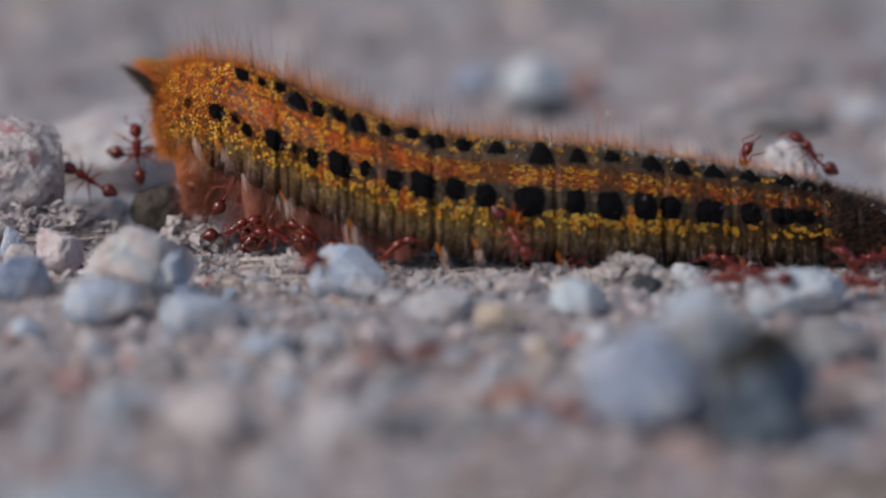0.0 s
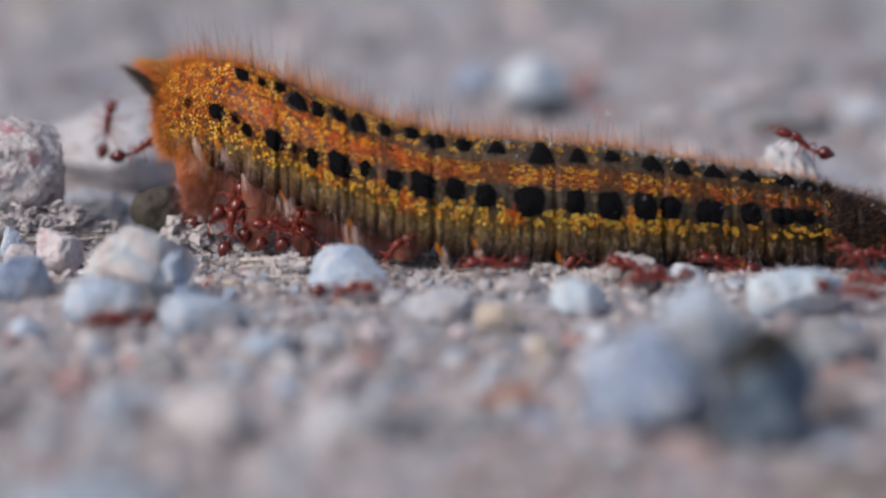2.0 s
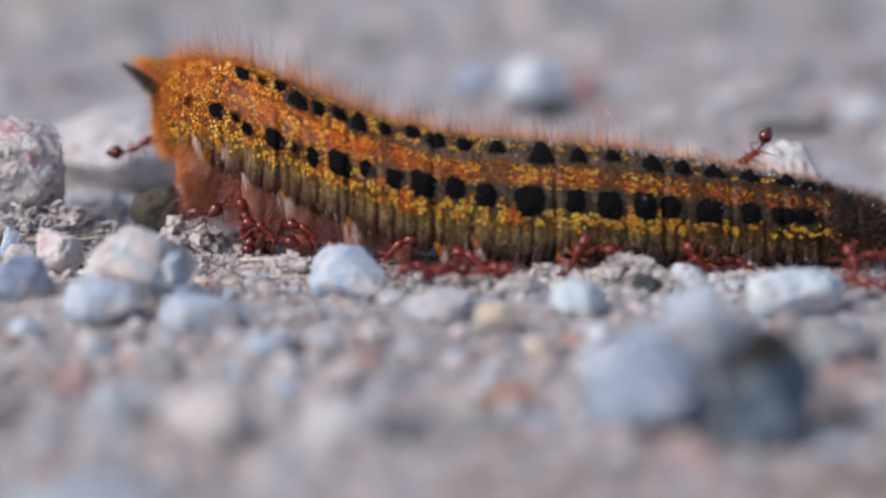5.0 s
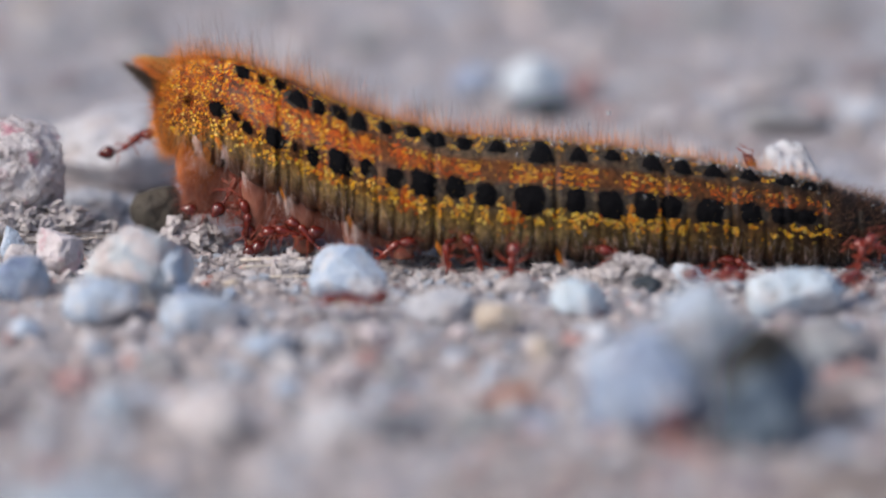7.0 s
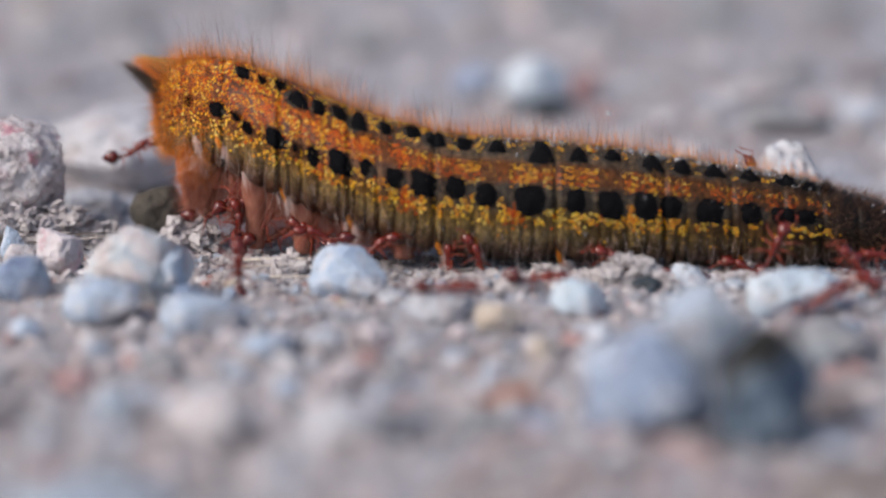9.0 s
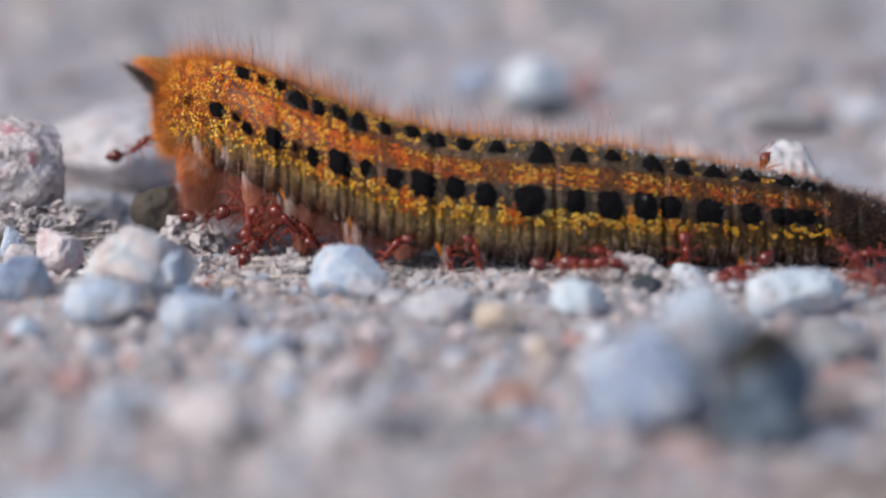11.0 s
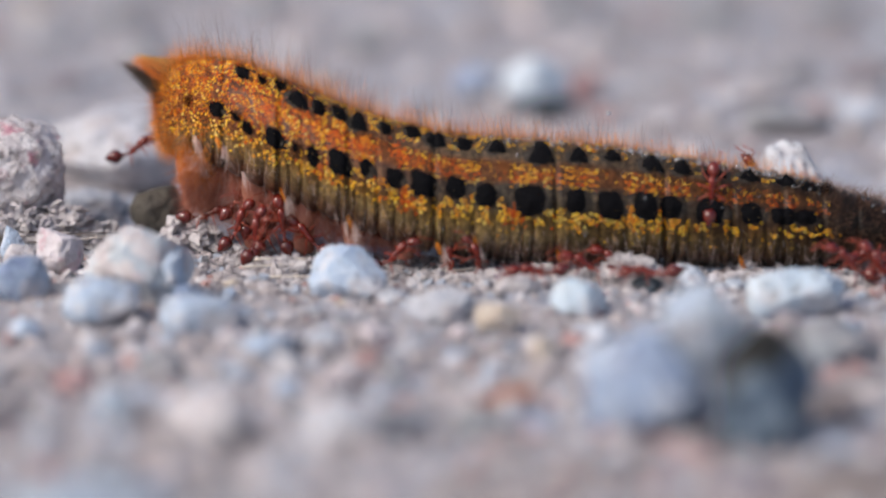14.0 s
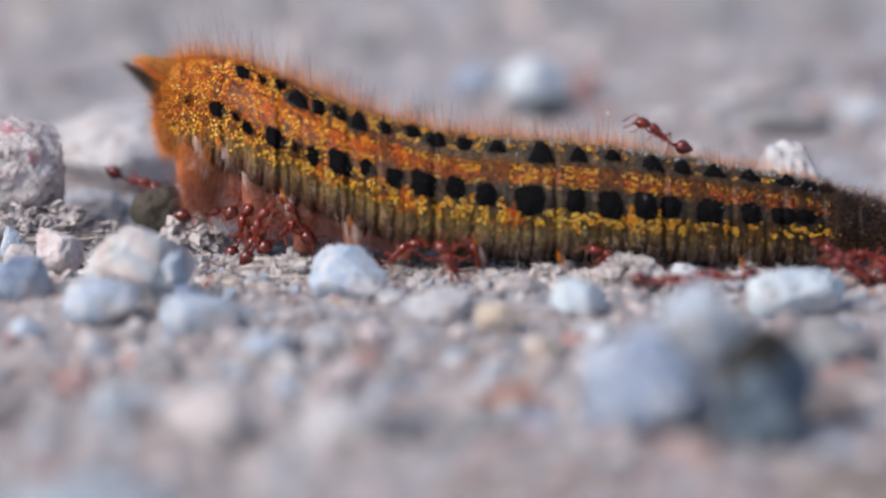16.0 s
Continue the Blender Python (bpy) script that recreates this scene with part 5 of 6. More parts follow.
def motions():
    # the caterpillar heaves its rear a little, once
    walk(caterpillar, [(0.0, mmpose(0, -2.4, 0.52)), (3.6, mmpose(0, -2.4, 0.52)), (6.3, mmpose(0, -2.4, 0.66, 0, 0.22, 0)), (11.4, mmpose(0, -2.4, 0.62, 0, 0.2, 0)),
                       (16.0, mmpose(0, -2.4, 0.65, 0, 0.24, 0))])
    crawl(ants[0], [  # tail ant
        (0.00, -28.0, 13.2, 6.2, 12, -3, 1), (0.40, -27.7, 13.2, 6.4, 12, -10, 2), (0.80, -27.2, 13.2, 6.2, 12, -18, 4),
        (1.20, -27.1, 13.2, 6.6, 11, -23, 5), (1.60, -27.3, 13.2, 6.7, 11, -21, 5), (2.00, -27.6, 13.2, 6.7, 11, -23, 5),
        (2.70, -27.8, 13.2, 6.6, 12, -18, 4), (3.50, -27.7, 13.2, 6.8, 11, -20, 4), (4.20, -27.9, 13.2, 6.9, 12, -18, 4),
        (6.30, -27.8, 13.2, 6.8, 11, -25, 6), (6.90, -28.4, 13.2, 6.9, 10, -29, 7), (7.00, -28.6, 13.2, 7.1, 11, -25, 6),
        (7.20, -29.0, 13.2, 6.9, 11, -20, 4), (7.40, -30.7, 13.2, 6.6, 12, -6, 1), (7.50, -30.6, 13.2, 6.3, 12, 4, -1),
        (7.70, -29.6, 13.2, 6.0, 12, 14, -3), (8.00, -28.4, 13.2, 6.0, 12, 13, -3), (8.20, -28.2, 13.2, 6.0, 12, 12, -3),
        (8.50, -28.0, 13.2, 6.1, 12, 2, -0), (8.70, -28.3, 13.2, 6.2, 12, -5, 1), (9.00, -28.2, 13.2, 6.5, 11, -21, 5),
        (9.20, -28.1, 13.2, 6.8, 10, -29, 7), (11.30, -27.9, 13.2, 6.8, 11, -23, 5), (12.00, -28.3, 13.2, 6.6, 12, -17, 4),
        (12.50, -29.6, 13.2, 6.6, 12, -14, 3), (12.80, -29.0, 13.2, 6.6, 12, -18, 4), (13.30, -28.2, 13.2, 6.7, 11, -27, 6),
        (13.50, -28.2, 13.3, 7.0, 10, -35, 9), (14.00, -27.9, 13.2, 6.8, 11, -27, 6), (14.60, -28.4, 13.2, 6.9, 10, -29, 7),
        (15.00, -29.9, 13.2, 6.4, 12, -2, 0), (15.50, -30.3, 13.3, 5.4, 9, 37, -9), (16.00, -28.7, 13.2, 3.6, 12, 18, -4),])
    crawl(ants[1], [  # boulder ant
        (0.00, -32.5, 10.0, 5.0, -62, -29, 173), (0.20, -33.0, 10.0, 5.9, -52, -60, 159), (0.40, -33.7, 10.0, 7.7, -37, -71, 142),
        (0.50, -34.2, 10.0, 9.0, -52, -60, 159), (0.60, -34.9, 10.0, 10.2, -60, -41, 169), (0.80, -37.6, 9.2, 10.8, -12, -8, 178),
        (1.00, -39.1, 6.6, 11.0, -12, 5, -179), (1.30, -42.0, 6.2, 9.9, -11, 20, -176), (1.80, -47.4, 12.2, 6.9, -12, 10, -178),
        (16.00, -49.1, 12.2, 5.3, -12, -0, 180),])
    crawl(ants[2], [  # rear ant
        (0.00, -28.3, 12.0, 7.3, -8, -77, 113), (0.40, -27.9, 12.0, 7.7, -47, -64, 154), (0.60, -28.6, 12.0, 7.9, -49, -62, 156),
        (0.80, -29.0, 12.0, 8.2, -53, -58, 160), (1.00, -28.6, 12.0, 7.9, -58, -49, 166), (1.30, -28.6, 12.0, 7.1, -58, -47, 167),
        (1.60, -31.1, 11.0, 6.8, -52, -60, 159), (1.80, -31.5, 15.0, 7.7, -37, -71, 142), (2.00, -31.3, 21.0, 7.9, 25, -74, 50),
        (2.20, -32.8, 34.0, 5.6, -14, -78, 90), (2.33, -33.6, 33.3, 5.5, -15, -67, 131), (2.50, -34.5, 33.6, 5.3, -1, -58, 160),
        (2.70, -34.7, 33.3, 4.5, -10, -29, 173), (3.10, -37.5, 35.0, 4.9, 27, -74, 130), (3.20, -36.4, 33.4, 5.2, 22, -63, 68),
        (3.30, -34.9, 26.3, 6.6, 1, -58, 20), (3.50, -34.0, 25.7, 6.6, 12, -5, 1), (3.70, -31.6, 25.7, 6.1, 12, -0, 0),
        (3.90, -28.4, 26.2, 6.3, 12, -5, 1), (4.20, -24.5, 26.2, 6.2, 12, -0, 0), (16.00, -20.9, 30.2, 5.2, 12, -0, 0),])
    crawl(ants[3], [  # under a
        (0.00, -18.8, 3.0, 5.8, 53, -58, 20), (1.50, -18.6, 3.0, 5.1, 58, -49, 14), (3.50, -18.4, 3.0, 5.4, 53, -58, 20),
        (5.00, -18.8, 3.0, 5.2, 58, -47, 13), (7.00, -18.8, 3.0, 5.5, 54, -56, 18), (9.00, -18.5, 3.0, 5.5, 58, -49, 14),
        (12.00, -18.3, 3.0, 5.2, 52, -60, 21), (14.00, -18.0, 3.0, 5.1, 56, -53, 17), (16.00, -17.7, 3.0, 5.3, 53, -58, 20),])
    crawl(ants[4], [  # under b
        (0.00, -17.1, 2.0, 3.8, 25, -74, 50), (1.50, -18.2, 2.0, 3.9, -8, -77, 113), (3.50, -17.3, 2.0, 3.9, 8, -77, 67),
        (7.00, -17.8, 2.0, 4.2, -8, -77, 113), (9.00, -17.8, 2.0, 3.6, 25, -74, 50), (12.50, -17.5, 2.0, 4.1, -8, -77, 113),
        (14.00, -17.3, 2.0, 4.3, -5, -78, 80), (16.00, -17.5, 2.0, 4.2, -25, -74, 130),])
    crawl(ants[5], [  # under c
        (0.00, -20.3, 4.2, 4.7, 12, -0, 0), (1.50, -20.4, 4.2, 1.7, 12, -10, 2), (3.50, -19.7, 4.2, 2.6, 12, -15, 3),
        (7.00, -20.6, 4.2, 2.7, 12, -5, 1), (9.00, -20.6, 4.2, 2.3, 12, -8, 2), (12.50, -20.8, 4.2, 2.3, 12, -12, 3),
        (16.00, -21.3, 4.2, 2.2, 12, -6, 1),])
    crawl(ants[6], [  # under d
        (0.00, -14.4, -2.1, 1.5, -12, -10, 178), (0.90, -14.9, -2.1, 1.8, -12, -15, 177), (1.50, -14.4, -2.1, 2.3, -12, -10, 178),
        (3.50, -15.2, -2.1, 1.9, -12, -15, 177), (4.20, -15.5, -2.1, 1.9, -11, -20, 176), (6.30, -16.2, -2.1, 1.8, -10, -29, 173),
        (7.00, -13.5, -2.1, 1.8, -12, -2, 180), (7.70, -14.8, -2.1, 1.8, -12, -2, 180), (8.00, -11.8, -6.1, 2.2, -12, 5, -179),
        (8.50, -11.3, -6.1, 2.4, -12, -10, 178), (9.20, -10.7, -6.1, 2.5, -12, -10, 178), (11.30, -13.9, -1.3, 3.1, -58, -49, 166),
        (12.50, -14.2, -1.3, 3.7, -44, -67, 150), (14.30, -14.5, -1.3, 3.3, -25, -74, 130), (16.00, -13.3, -1.3, 3.9, -53, -58, 160),])
    crawl(ants[7], [  # under e
        (0.00, -18.4, 0.2, 1.8, 11, -20, 4), (1.50, -18.2, 0.4, 2.5, -8, -67, 30), (2.50, -18.5, 0.4, 2.6, 13, -68, 77),
        (3.50, -18.8, 0.4, 2.7, 27, -74, 130), (7.00, -18.5, 0.4, 2.5, 43, -77, 113), (9.00, -19.3, 0.4, 2.6, 43, -77, 113),
        (10.13, -17.9, 0.4, 2.2, 28, -64, 62), (11.30, -16.5, 0.3, 1.9, 1, -58, 20), (12.50, -16.8, 0.4, 2.2, -15, -71, 38),
        (14.00, -17.5, 0.3, 2.6, 1, -58, 20), (16.00, -17.2, 0.4, 2.1, -8, -67, 30),])
    crawl(ants[8], [  # under f
        (0.00, -15.4, 2.2, 0.6, 10, -29, 7), (2.00, -12.3, -1.9, 3.0, 1, -58, 20), (4.00, -13.2, 2.4, 2.2, -15, -71, 38),
        (6.50, -14.3, 2.2, 1.1, 11, -20, 4), (9.00, -15.0, 2.2, 0.6, 12, -15, 3), (11.30, -15.6, 1.0, 1.8, 58, -49, 14),
        (12.50, -16.0, 1.0, 2.0, 53, -58, 20), (14.50, -15.6, 1.0, 2.2, 44, -67, 30), (16.00, -14.1, 1.0, 2.0, 60, -39, 10),])
    crawl(ants[28], [  # under h
        (0.00, -15.5, 1.6, 2.2, 30, -40, 30), (2.00, -15.1, 1.6, 2.5, 34, -52, 40), (4.20, -15.6, 1.6, 2.3, 30, -44, 24),
        (7.00, -15.3, 1.5, 2.1, 38, -50, 36), (9.20, -15.7, 1.6, 2.4, 30, -42, 28), (12.50, -15.2, 1.5, 2.2, 36, -54, 42),
        (16.00, -15.5, 1.6, 2.3, 30, -46, 32),])
    crawl(ants[29], [  # under i
        (0.00, -11.8, -1.4, 1.6, -20, -26, 160), (2.20, -12.1, -1.6, 1.8, -24, -34, 150), (4.20, -11.9, -1.5, 1.7, -18, -24, 166),
        (7.00, -12.2, -1.7, 1.6, -22, -36, 152), (9.20, -11.9, -1.5, 1.8, -20, -28, 158), (12.50, -12.3, -1.7, 1.8, -26, -38, 148),
        (16.00, -12.0, -1.6, 1.6, -20, -30, 156),])
    crawl(ants[9], [  # under g
        (0.00, -4.2, -6.1, 1.1, 10, -29, 7), (3.00, -4.0, -6.0, 1.1, 9, -39, 10), (7.00, -4.6, -6.1, 1.0, 11, -24, 6),
        (9.00, -5.7, -6.1, 1.3, 10, -29, 7), (12.00, -3.7, -6.0, 1.0, 10, -34, 8), (16.00, -3.7, -6.1, 0.8, 10, -29, 7),])
    crawl(ants[10], [  # head a
        (0.00, 35.3, -10.7, 0.6, -6, -49, 166), (1.50, 36.0, -10.7, 1.0, -9, -39, 170), (3.00, 35.5, -10.7, 1.1, -4, -53, 163),
        (4.20, 35.4, -10.7, 0.9, -6, -49, 166), (4.93, 35.5, -10.7, 0.7, -3, -51, 119), (5.67, 35.7, -10.7, 0.5, 3, -51, 61),
        (6.40, 35.9, -10.7, 0.3, 6, -49, 14), (7.00, 36.9, -10.7, 1.6, 1, -58, 20), (7.50, 36.3, -10.7, 1.5, 10, -61, 80),
        (8.00, 35.6, -10.6, 1.4, 8, -67, 150), (9.00, 35.5, -10.7, 0.7, -6, -49, 166), (11.50, 35.7, -10.7, 1.0, -7, -44, 168),
        (12.50, 35.2, -10.7, 1.3, -9, -39, 170), (14.50, 34.8, -10.7, 1.1, -10, -34, 172), (16.00, 34.5, -10.7, 1.0, -9, -39, 170),])
    crawl(ants[11], [  # head b
        (0.00, 38.6, -8.8, 1.2, -11, 20, -176), (2.00, 38.2, -8.8, 1.4, -12, 10, -178), (4.20, 38.6, -8.8, 1.2, -11, 20, -176),
        (7.00, 38.2, -8.8, 1.8, -12, -10, 178), (9.00, 38.2, -8.8, 1.3, -12, 10, -178), (12.50, 38.2, -8.8, 1.6, -11, 20, -176),
        (14.50, 37.8, -8.8, 1.3, -12, 10, -178), (16.00, 37.6, -8.8, 1.2, -12, 5, -179),])
    crawl(ants[12], [  # head c
        (0.00, 36.3, -18.6, 0.8, 0, -0, 150), (2.00, 36.9, -17.5, 0.8, 0, -0, 145), (4.20, 36.6, -18.1, 0.8, 0, -0, 150),
        (5.60, 35.5, -17.9, 0.8, 0, -0, 105), (7.00, 34.5, -17.7, 0.8, 0, -0, 60), (9.00, 36.4, -17.5, 0.8, 0, -0, 100),
        (12.50, 36.8, -16.3, 0.8, 0, -0, 150), (14.50, 37.1, -11.7, 1.4, -1, -58, 160), (16.00, 35.7, -11.8, 0.6, -11, -20, 176),])
    crawl(ants[13], [  # flank ant
        (0.00, 6.3, -8.1, 4.1, 84, 53, -17), (0.30, 6.2, -8.1, 4.3, 80, 56, -18), (0.70, 6.3, -8.1, 4.1, 84, 53, -17),
        (0.80, 5.5, -7.8, 3.1, 70, 67, -30), (0.90, 6.1, -7.3, 2.3, 116, 29, -7), (1.20, 6.3, -6.7, 1.6, 131, 15, -3),
        (1.30, 5.9, -7.5, 1.4, 112, 60, -32), (1.40, 5.4, -8.3, 1.2, -4, 47, -160), (1.50, 5.0, -9.1, 0.9, -12, -0, 180),
        (2.20, 4.2, -10.1, 0.8, -12, -0, 180), (2.50, 2.7, -9.1, 0.8, -11, -20, 176), (2.90, 2.8, -9.1, 0.9, -10, -29, 173),
        (4.20, 2.8, -8.3, 1.0, -53, -58, 160), (4.53, 3.3, -10.2, 1.0, 9, -62, 62), (4.87, 3.7, -12.2, 0.9, 20, -23, -8),
        (5.20, 4.2, -14.1, 0.8, -0, -0, -47), (5.80, 5.2, -12.0, 0.7, 31, -32, -6), (6.40, 6.2, -10.0, 0.6, 25, -74, 50),
        (7.00, 6.2, -10.0, 0.8, 8, -77, 67), (8.00, 6.2, -10.0, 0.9, 25, -74, 50), (8.27, 6.5, -12.5, 0.9, 16, -36, 36),
        (8.50, 6.8, -15.0, 0.8, 0, -0, 20), (9.00, 8.1, -16.3, 0.8, 0, -0, 0), (9.20, 7.5, -15.9, 0.8, 0, -0, 20),
        (11.30, 11.0, -10.8, 0.8, 0, -0, 10), (12.50, 11.7, -10.0, 1.1, 1, -58, 20), (12.77, 11.2, -10.0, 1.0, -22, -50, 83),
        (13.03, 10.8, -10.0, 0.9, -24, -31, 137), (13.30, 10.3, -10.1, 0.7, -11, -20, 176), (13.60, 10.1, -11.8, 0.8, 0, -0, 180),
        (14.00, 8.1, -13.6, 0.8, 0, -0, 180), (14.30, 3.5, -14.3, 0.8, 0, -0, 180), (14.50, 1.6, -15.4, 0.8, 0, -0, 180),
        (15.00, 1.4, -15.0, 0.8, 0, -0, 150), (15.50, 1.0, -12.2, 0.9, -21, -30, 146), (16.00, 0.7, -9.3, 1.0, -53, -58, 160),])
    crawl(ants[14], [  # left going
        (0.00, 24.9, -17.2, 0.8, 0, -0, 180), (0.30, 24.4, -16.3, 0.8, 0, -0, 180), (0.60, 21.9, -15.7, 0.8, 0, -0, 180),
        (0.90, 20.6, -15.4, 0.8, 0, -0, 180), (1.10, 20.2, -11.8, 0.8, 0, -0, 140), (1.50, 19.8, -11.3, 0.8, 0, -0, 150),
        (1.70, 19.5, -14.5, 0.8, 0, 0, -170), (2.00, 18.7, -16.3, 0.8, 0, 0, -175), (2.20, 16.2, -16.3, 0.8, 0, -0, 180),
        (2.40, 14.1, -15.0, 0.8, 0, -0, 180), (2.53, 11.0, -14.5, 0.8, 0, -0, 180), (2.70, 8.1, -14.5, 0.8, 0, -0, 180),
        (2.90, 5.2, -14.1, 0.8, 0, -0, 180), (3.50, 5.3, -15.2, 0.8, 0, -0, 165), (3.90, 4.7, -15.0, 0.8, 0, -0, 160),
        (4.20, 3.8, -13.6, 0.8, 0, -0, 150), (6.30, 2.4, -8.0, 1.0, -1, -58, 160), (16.00, 2.2, -7.0, 1.0, -1, -58, 160),])
    crawl(ants[15], [  # right going
        (0.00, 26.4, -22.5, 2.4, -12, -10, 178), (0.60, 25.1, -13.8, 0.3, -12, -0, 180), (1.20, 21.7, -13.8, 0.5, -10, -29, 173),
        (1.27, 22.0, -15.8, 0.8, 7, -31, 116), (1.30, 22.2, -17.8, 1.0, 19, -14, 47), (1.33, 22.5, -19.8, 1.3, 12, -0, 0),
        (1.50, 23.9, -24.8, 1.8, 12, -0, 0), (1.70, 27.2, -25.2, 1.8, 12, -2, 0), (1.90, 30.4, -25.2, 1.9, 12, -0, 0),
        (2.00, 33.7, -23.8, 1.4, 12, 10, -2), (2.20, 35.8, -29.8, 0.8, 0, -0, 0), (2.40, 38.4, -35.5, 0.8, 0, -0, 0),
        (16.00, 41.4, -39.5, 0.8, 0, -0, 0),])
    crawl(ants[16], [  # climber
        (0.00, 25.3, -6.1, -0.2, -11, -20, 176), (1.90, 25.2, -7.1, 0.0, -12, -15, 177), (2.30, 22.4, -7.3, 0.8, -62, -29, 173),
        (2.50, 22.5, -5.8, 0.1, -54, -74, 130), (3.00, 22.7, -7.4, 3.6, 10, -78, 80), (3.50, 22.6, -7.4, 3.6, 42, -74, 50),
        (3.80, 22.5, -7.1, 2.4, 30, -77, 63), (4.20, 22.4, -6.6, 1.2, 11, -78, 80), (5.20, 23.5, -6.3, 1.1, -117, -39, 170),
        (5.73, 23.4, -6.7, 0.3, -62, -17, 165), (6.30, 23.4, -7.1, -0.4, -12, -0, 180), (9.20, 20.3, -9.1, -0.6, -12, -10, 178),
        (10.00, 20.7, -8.2, 0.2, -26, -41, 158), (10.80, 21.1, -7.3, 0.9, -25, -74, 130), (11.50, 21.6, -7.2, 2.4, 0, -78, 90),
        (12.00, 21.9, -7.4, 3.4, 0, -78, 90), (12.50, 21.6, -7.5, 3.7, 24, -77, 67), (13.00, 22.2, -7.3, 5.5, 51, -71, 38),
        (13.30, 23.2, -6.7, 6.2, 44, -67, 30), (13.50, 23.3, -6.5, 6.7, 8, -77, 67), (14.00, 23.8, -5.7, 7.1, 8, -77, 67),
        (14.30, 24.1, -4.9, 7.8, -5, -78, 80), (14.60, 23.5, -4.5, 8.1, -25, -74, 130), (15.00, 23.8, -3.7, 8.6, -53, -58, 160),
        (15.30, 22.6, -3.1, 9.1, -10, -29, 173), (15.50, 21.5, -3.1, 9.5, -11, -20, 176), (15.80, 19.8, -3.1, 10.3, -11, -24, 174),
        (16.00, 18.8, -3.0, 10.9, -10, -31, 173),])
    crawl(ants[17], [  # stone ant a
        (0.00, 28.1, 5.4, 6.7, -27, -74, 50), (0.30, 28.4, 5.4, 7.4, -17, -72, 40), (0.60, 28.3, 5.3, 8.1, -5, -65, 27),
        (0.80, 28.1, 5.3, 8.4, 7, -44, 12), (0.90, 28.2, 6.2, 8.4, 11, -21, 5), (1.20, 28.6, 7.2, 8.4, 12, -12, 3), (1.60, 28.8, 9.2, 7.4, 12, 5, -1),
        (1.90, 30.9, 18.2, 3.0, 12, -0, 0), (3.10, 33.6, 17.2, 3.1, 10, -29, 7), (3.27, 33.6, 14.6, 4.0, 23, -51, 25),
        (3.40, 33.6, 12.0, 5.0, 25, -74, 50), (3.50, 33.6, 10.0, 5.1, 53, -58, 20), (3.90, 33.8, 10.0, 5.0, 53, -58, 20),
        (4.20, 33.7, 11.0, 4.9, -14, -78, 90), (4.60, 33.4, 10.6, 4.1, -32, -42, 147), (5.00, 33.1, 10.2, 3.3, -12, -10, 178),
        (16.00, 33.1, 10.2, 3.1, -12, -10, 178),])
    crawl(ants[18], [  # stone ant b
        (0.00, 33.2, 10.3, 6.9, -8, -43, 169), (0.60, 33.1, 10.3, 6.9, -9, -39, 170), (0.90, 33.6, 10.3, 6.5, -7, -47, 167),
        (1.20, 34.2, 10.3, 6.4, 0, -60, 159), (1.60, 33.1, 9.3, 7.6, -8, -41, 169), (2.00, 32.5, 9.2, 7.9, -11, -27, 174),
        (2.50, 31.9, 9.2, 8.0, -12, -15, 177), (3.00, 31.1, 9.2, 8.2, -12, -0, 180), (3.30, 31.0, 9.2, 8.2, -12, 2, -180),
        (3.60, 29.4, 8.2, 8.1, -11, 20, -176), (4.00, 29.3, 7.3, 8.1, -10, 31, -173), (4.20, 29.2, 7.3, 7.9, -9, 39, -170),
        (5.00, 28.6, 5.3, 7.8, -6, 49, -166), (5.67, 28.0, 5.8, 6.6, -12, -12, 177), (6.30, 27.4, 6.4, 5.5, 15, -71, 142),
        (9.00, 27.3, 6.4, 5.3, 27, -74, 130), (9.67, 28.5, 6.4, 5.5, -18, -74, 108), (10.30, 29.7, 6.4, 5.6, -66, -78, 90),
        (11.30, 30.0, 6.4, 5.7, -43, -77, 67), (13.30, 30.1, 6.4, 5.8, -43, -77, 67), (13.47, 28.9, 6.4, 5.7, -0, -75, 90),
        (13.60, 27.7, 6.4, 5.6, 43, -77, 113), (14.00, 27.5, 6.4, 5.4, 8, -67, 150), (14.40, 27.4, 7.3, 4.4, -9, -39, 170),
        (16.00, 27.6, 7.2, 4.0, -10, -29, 173),])
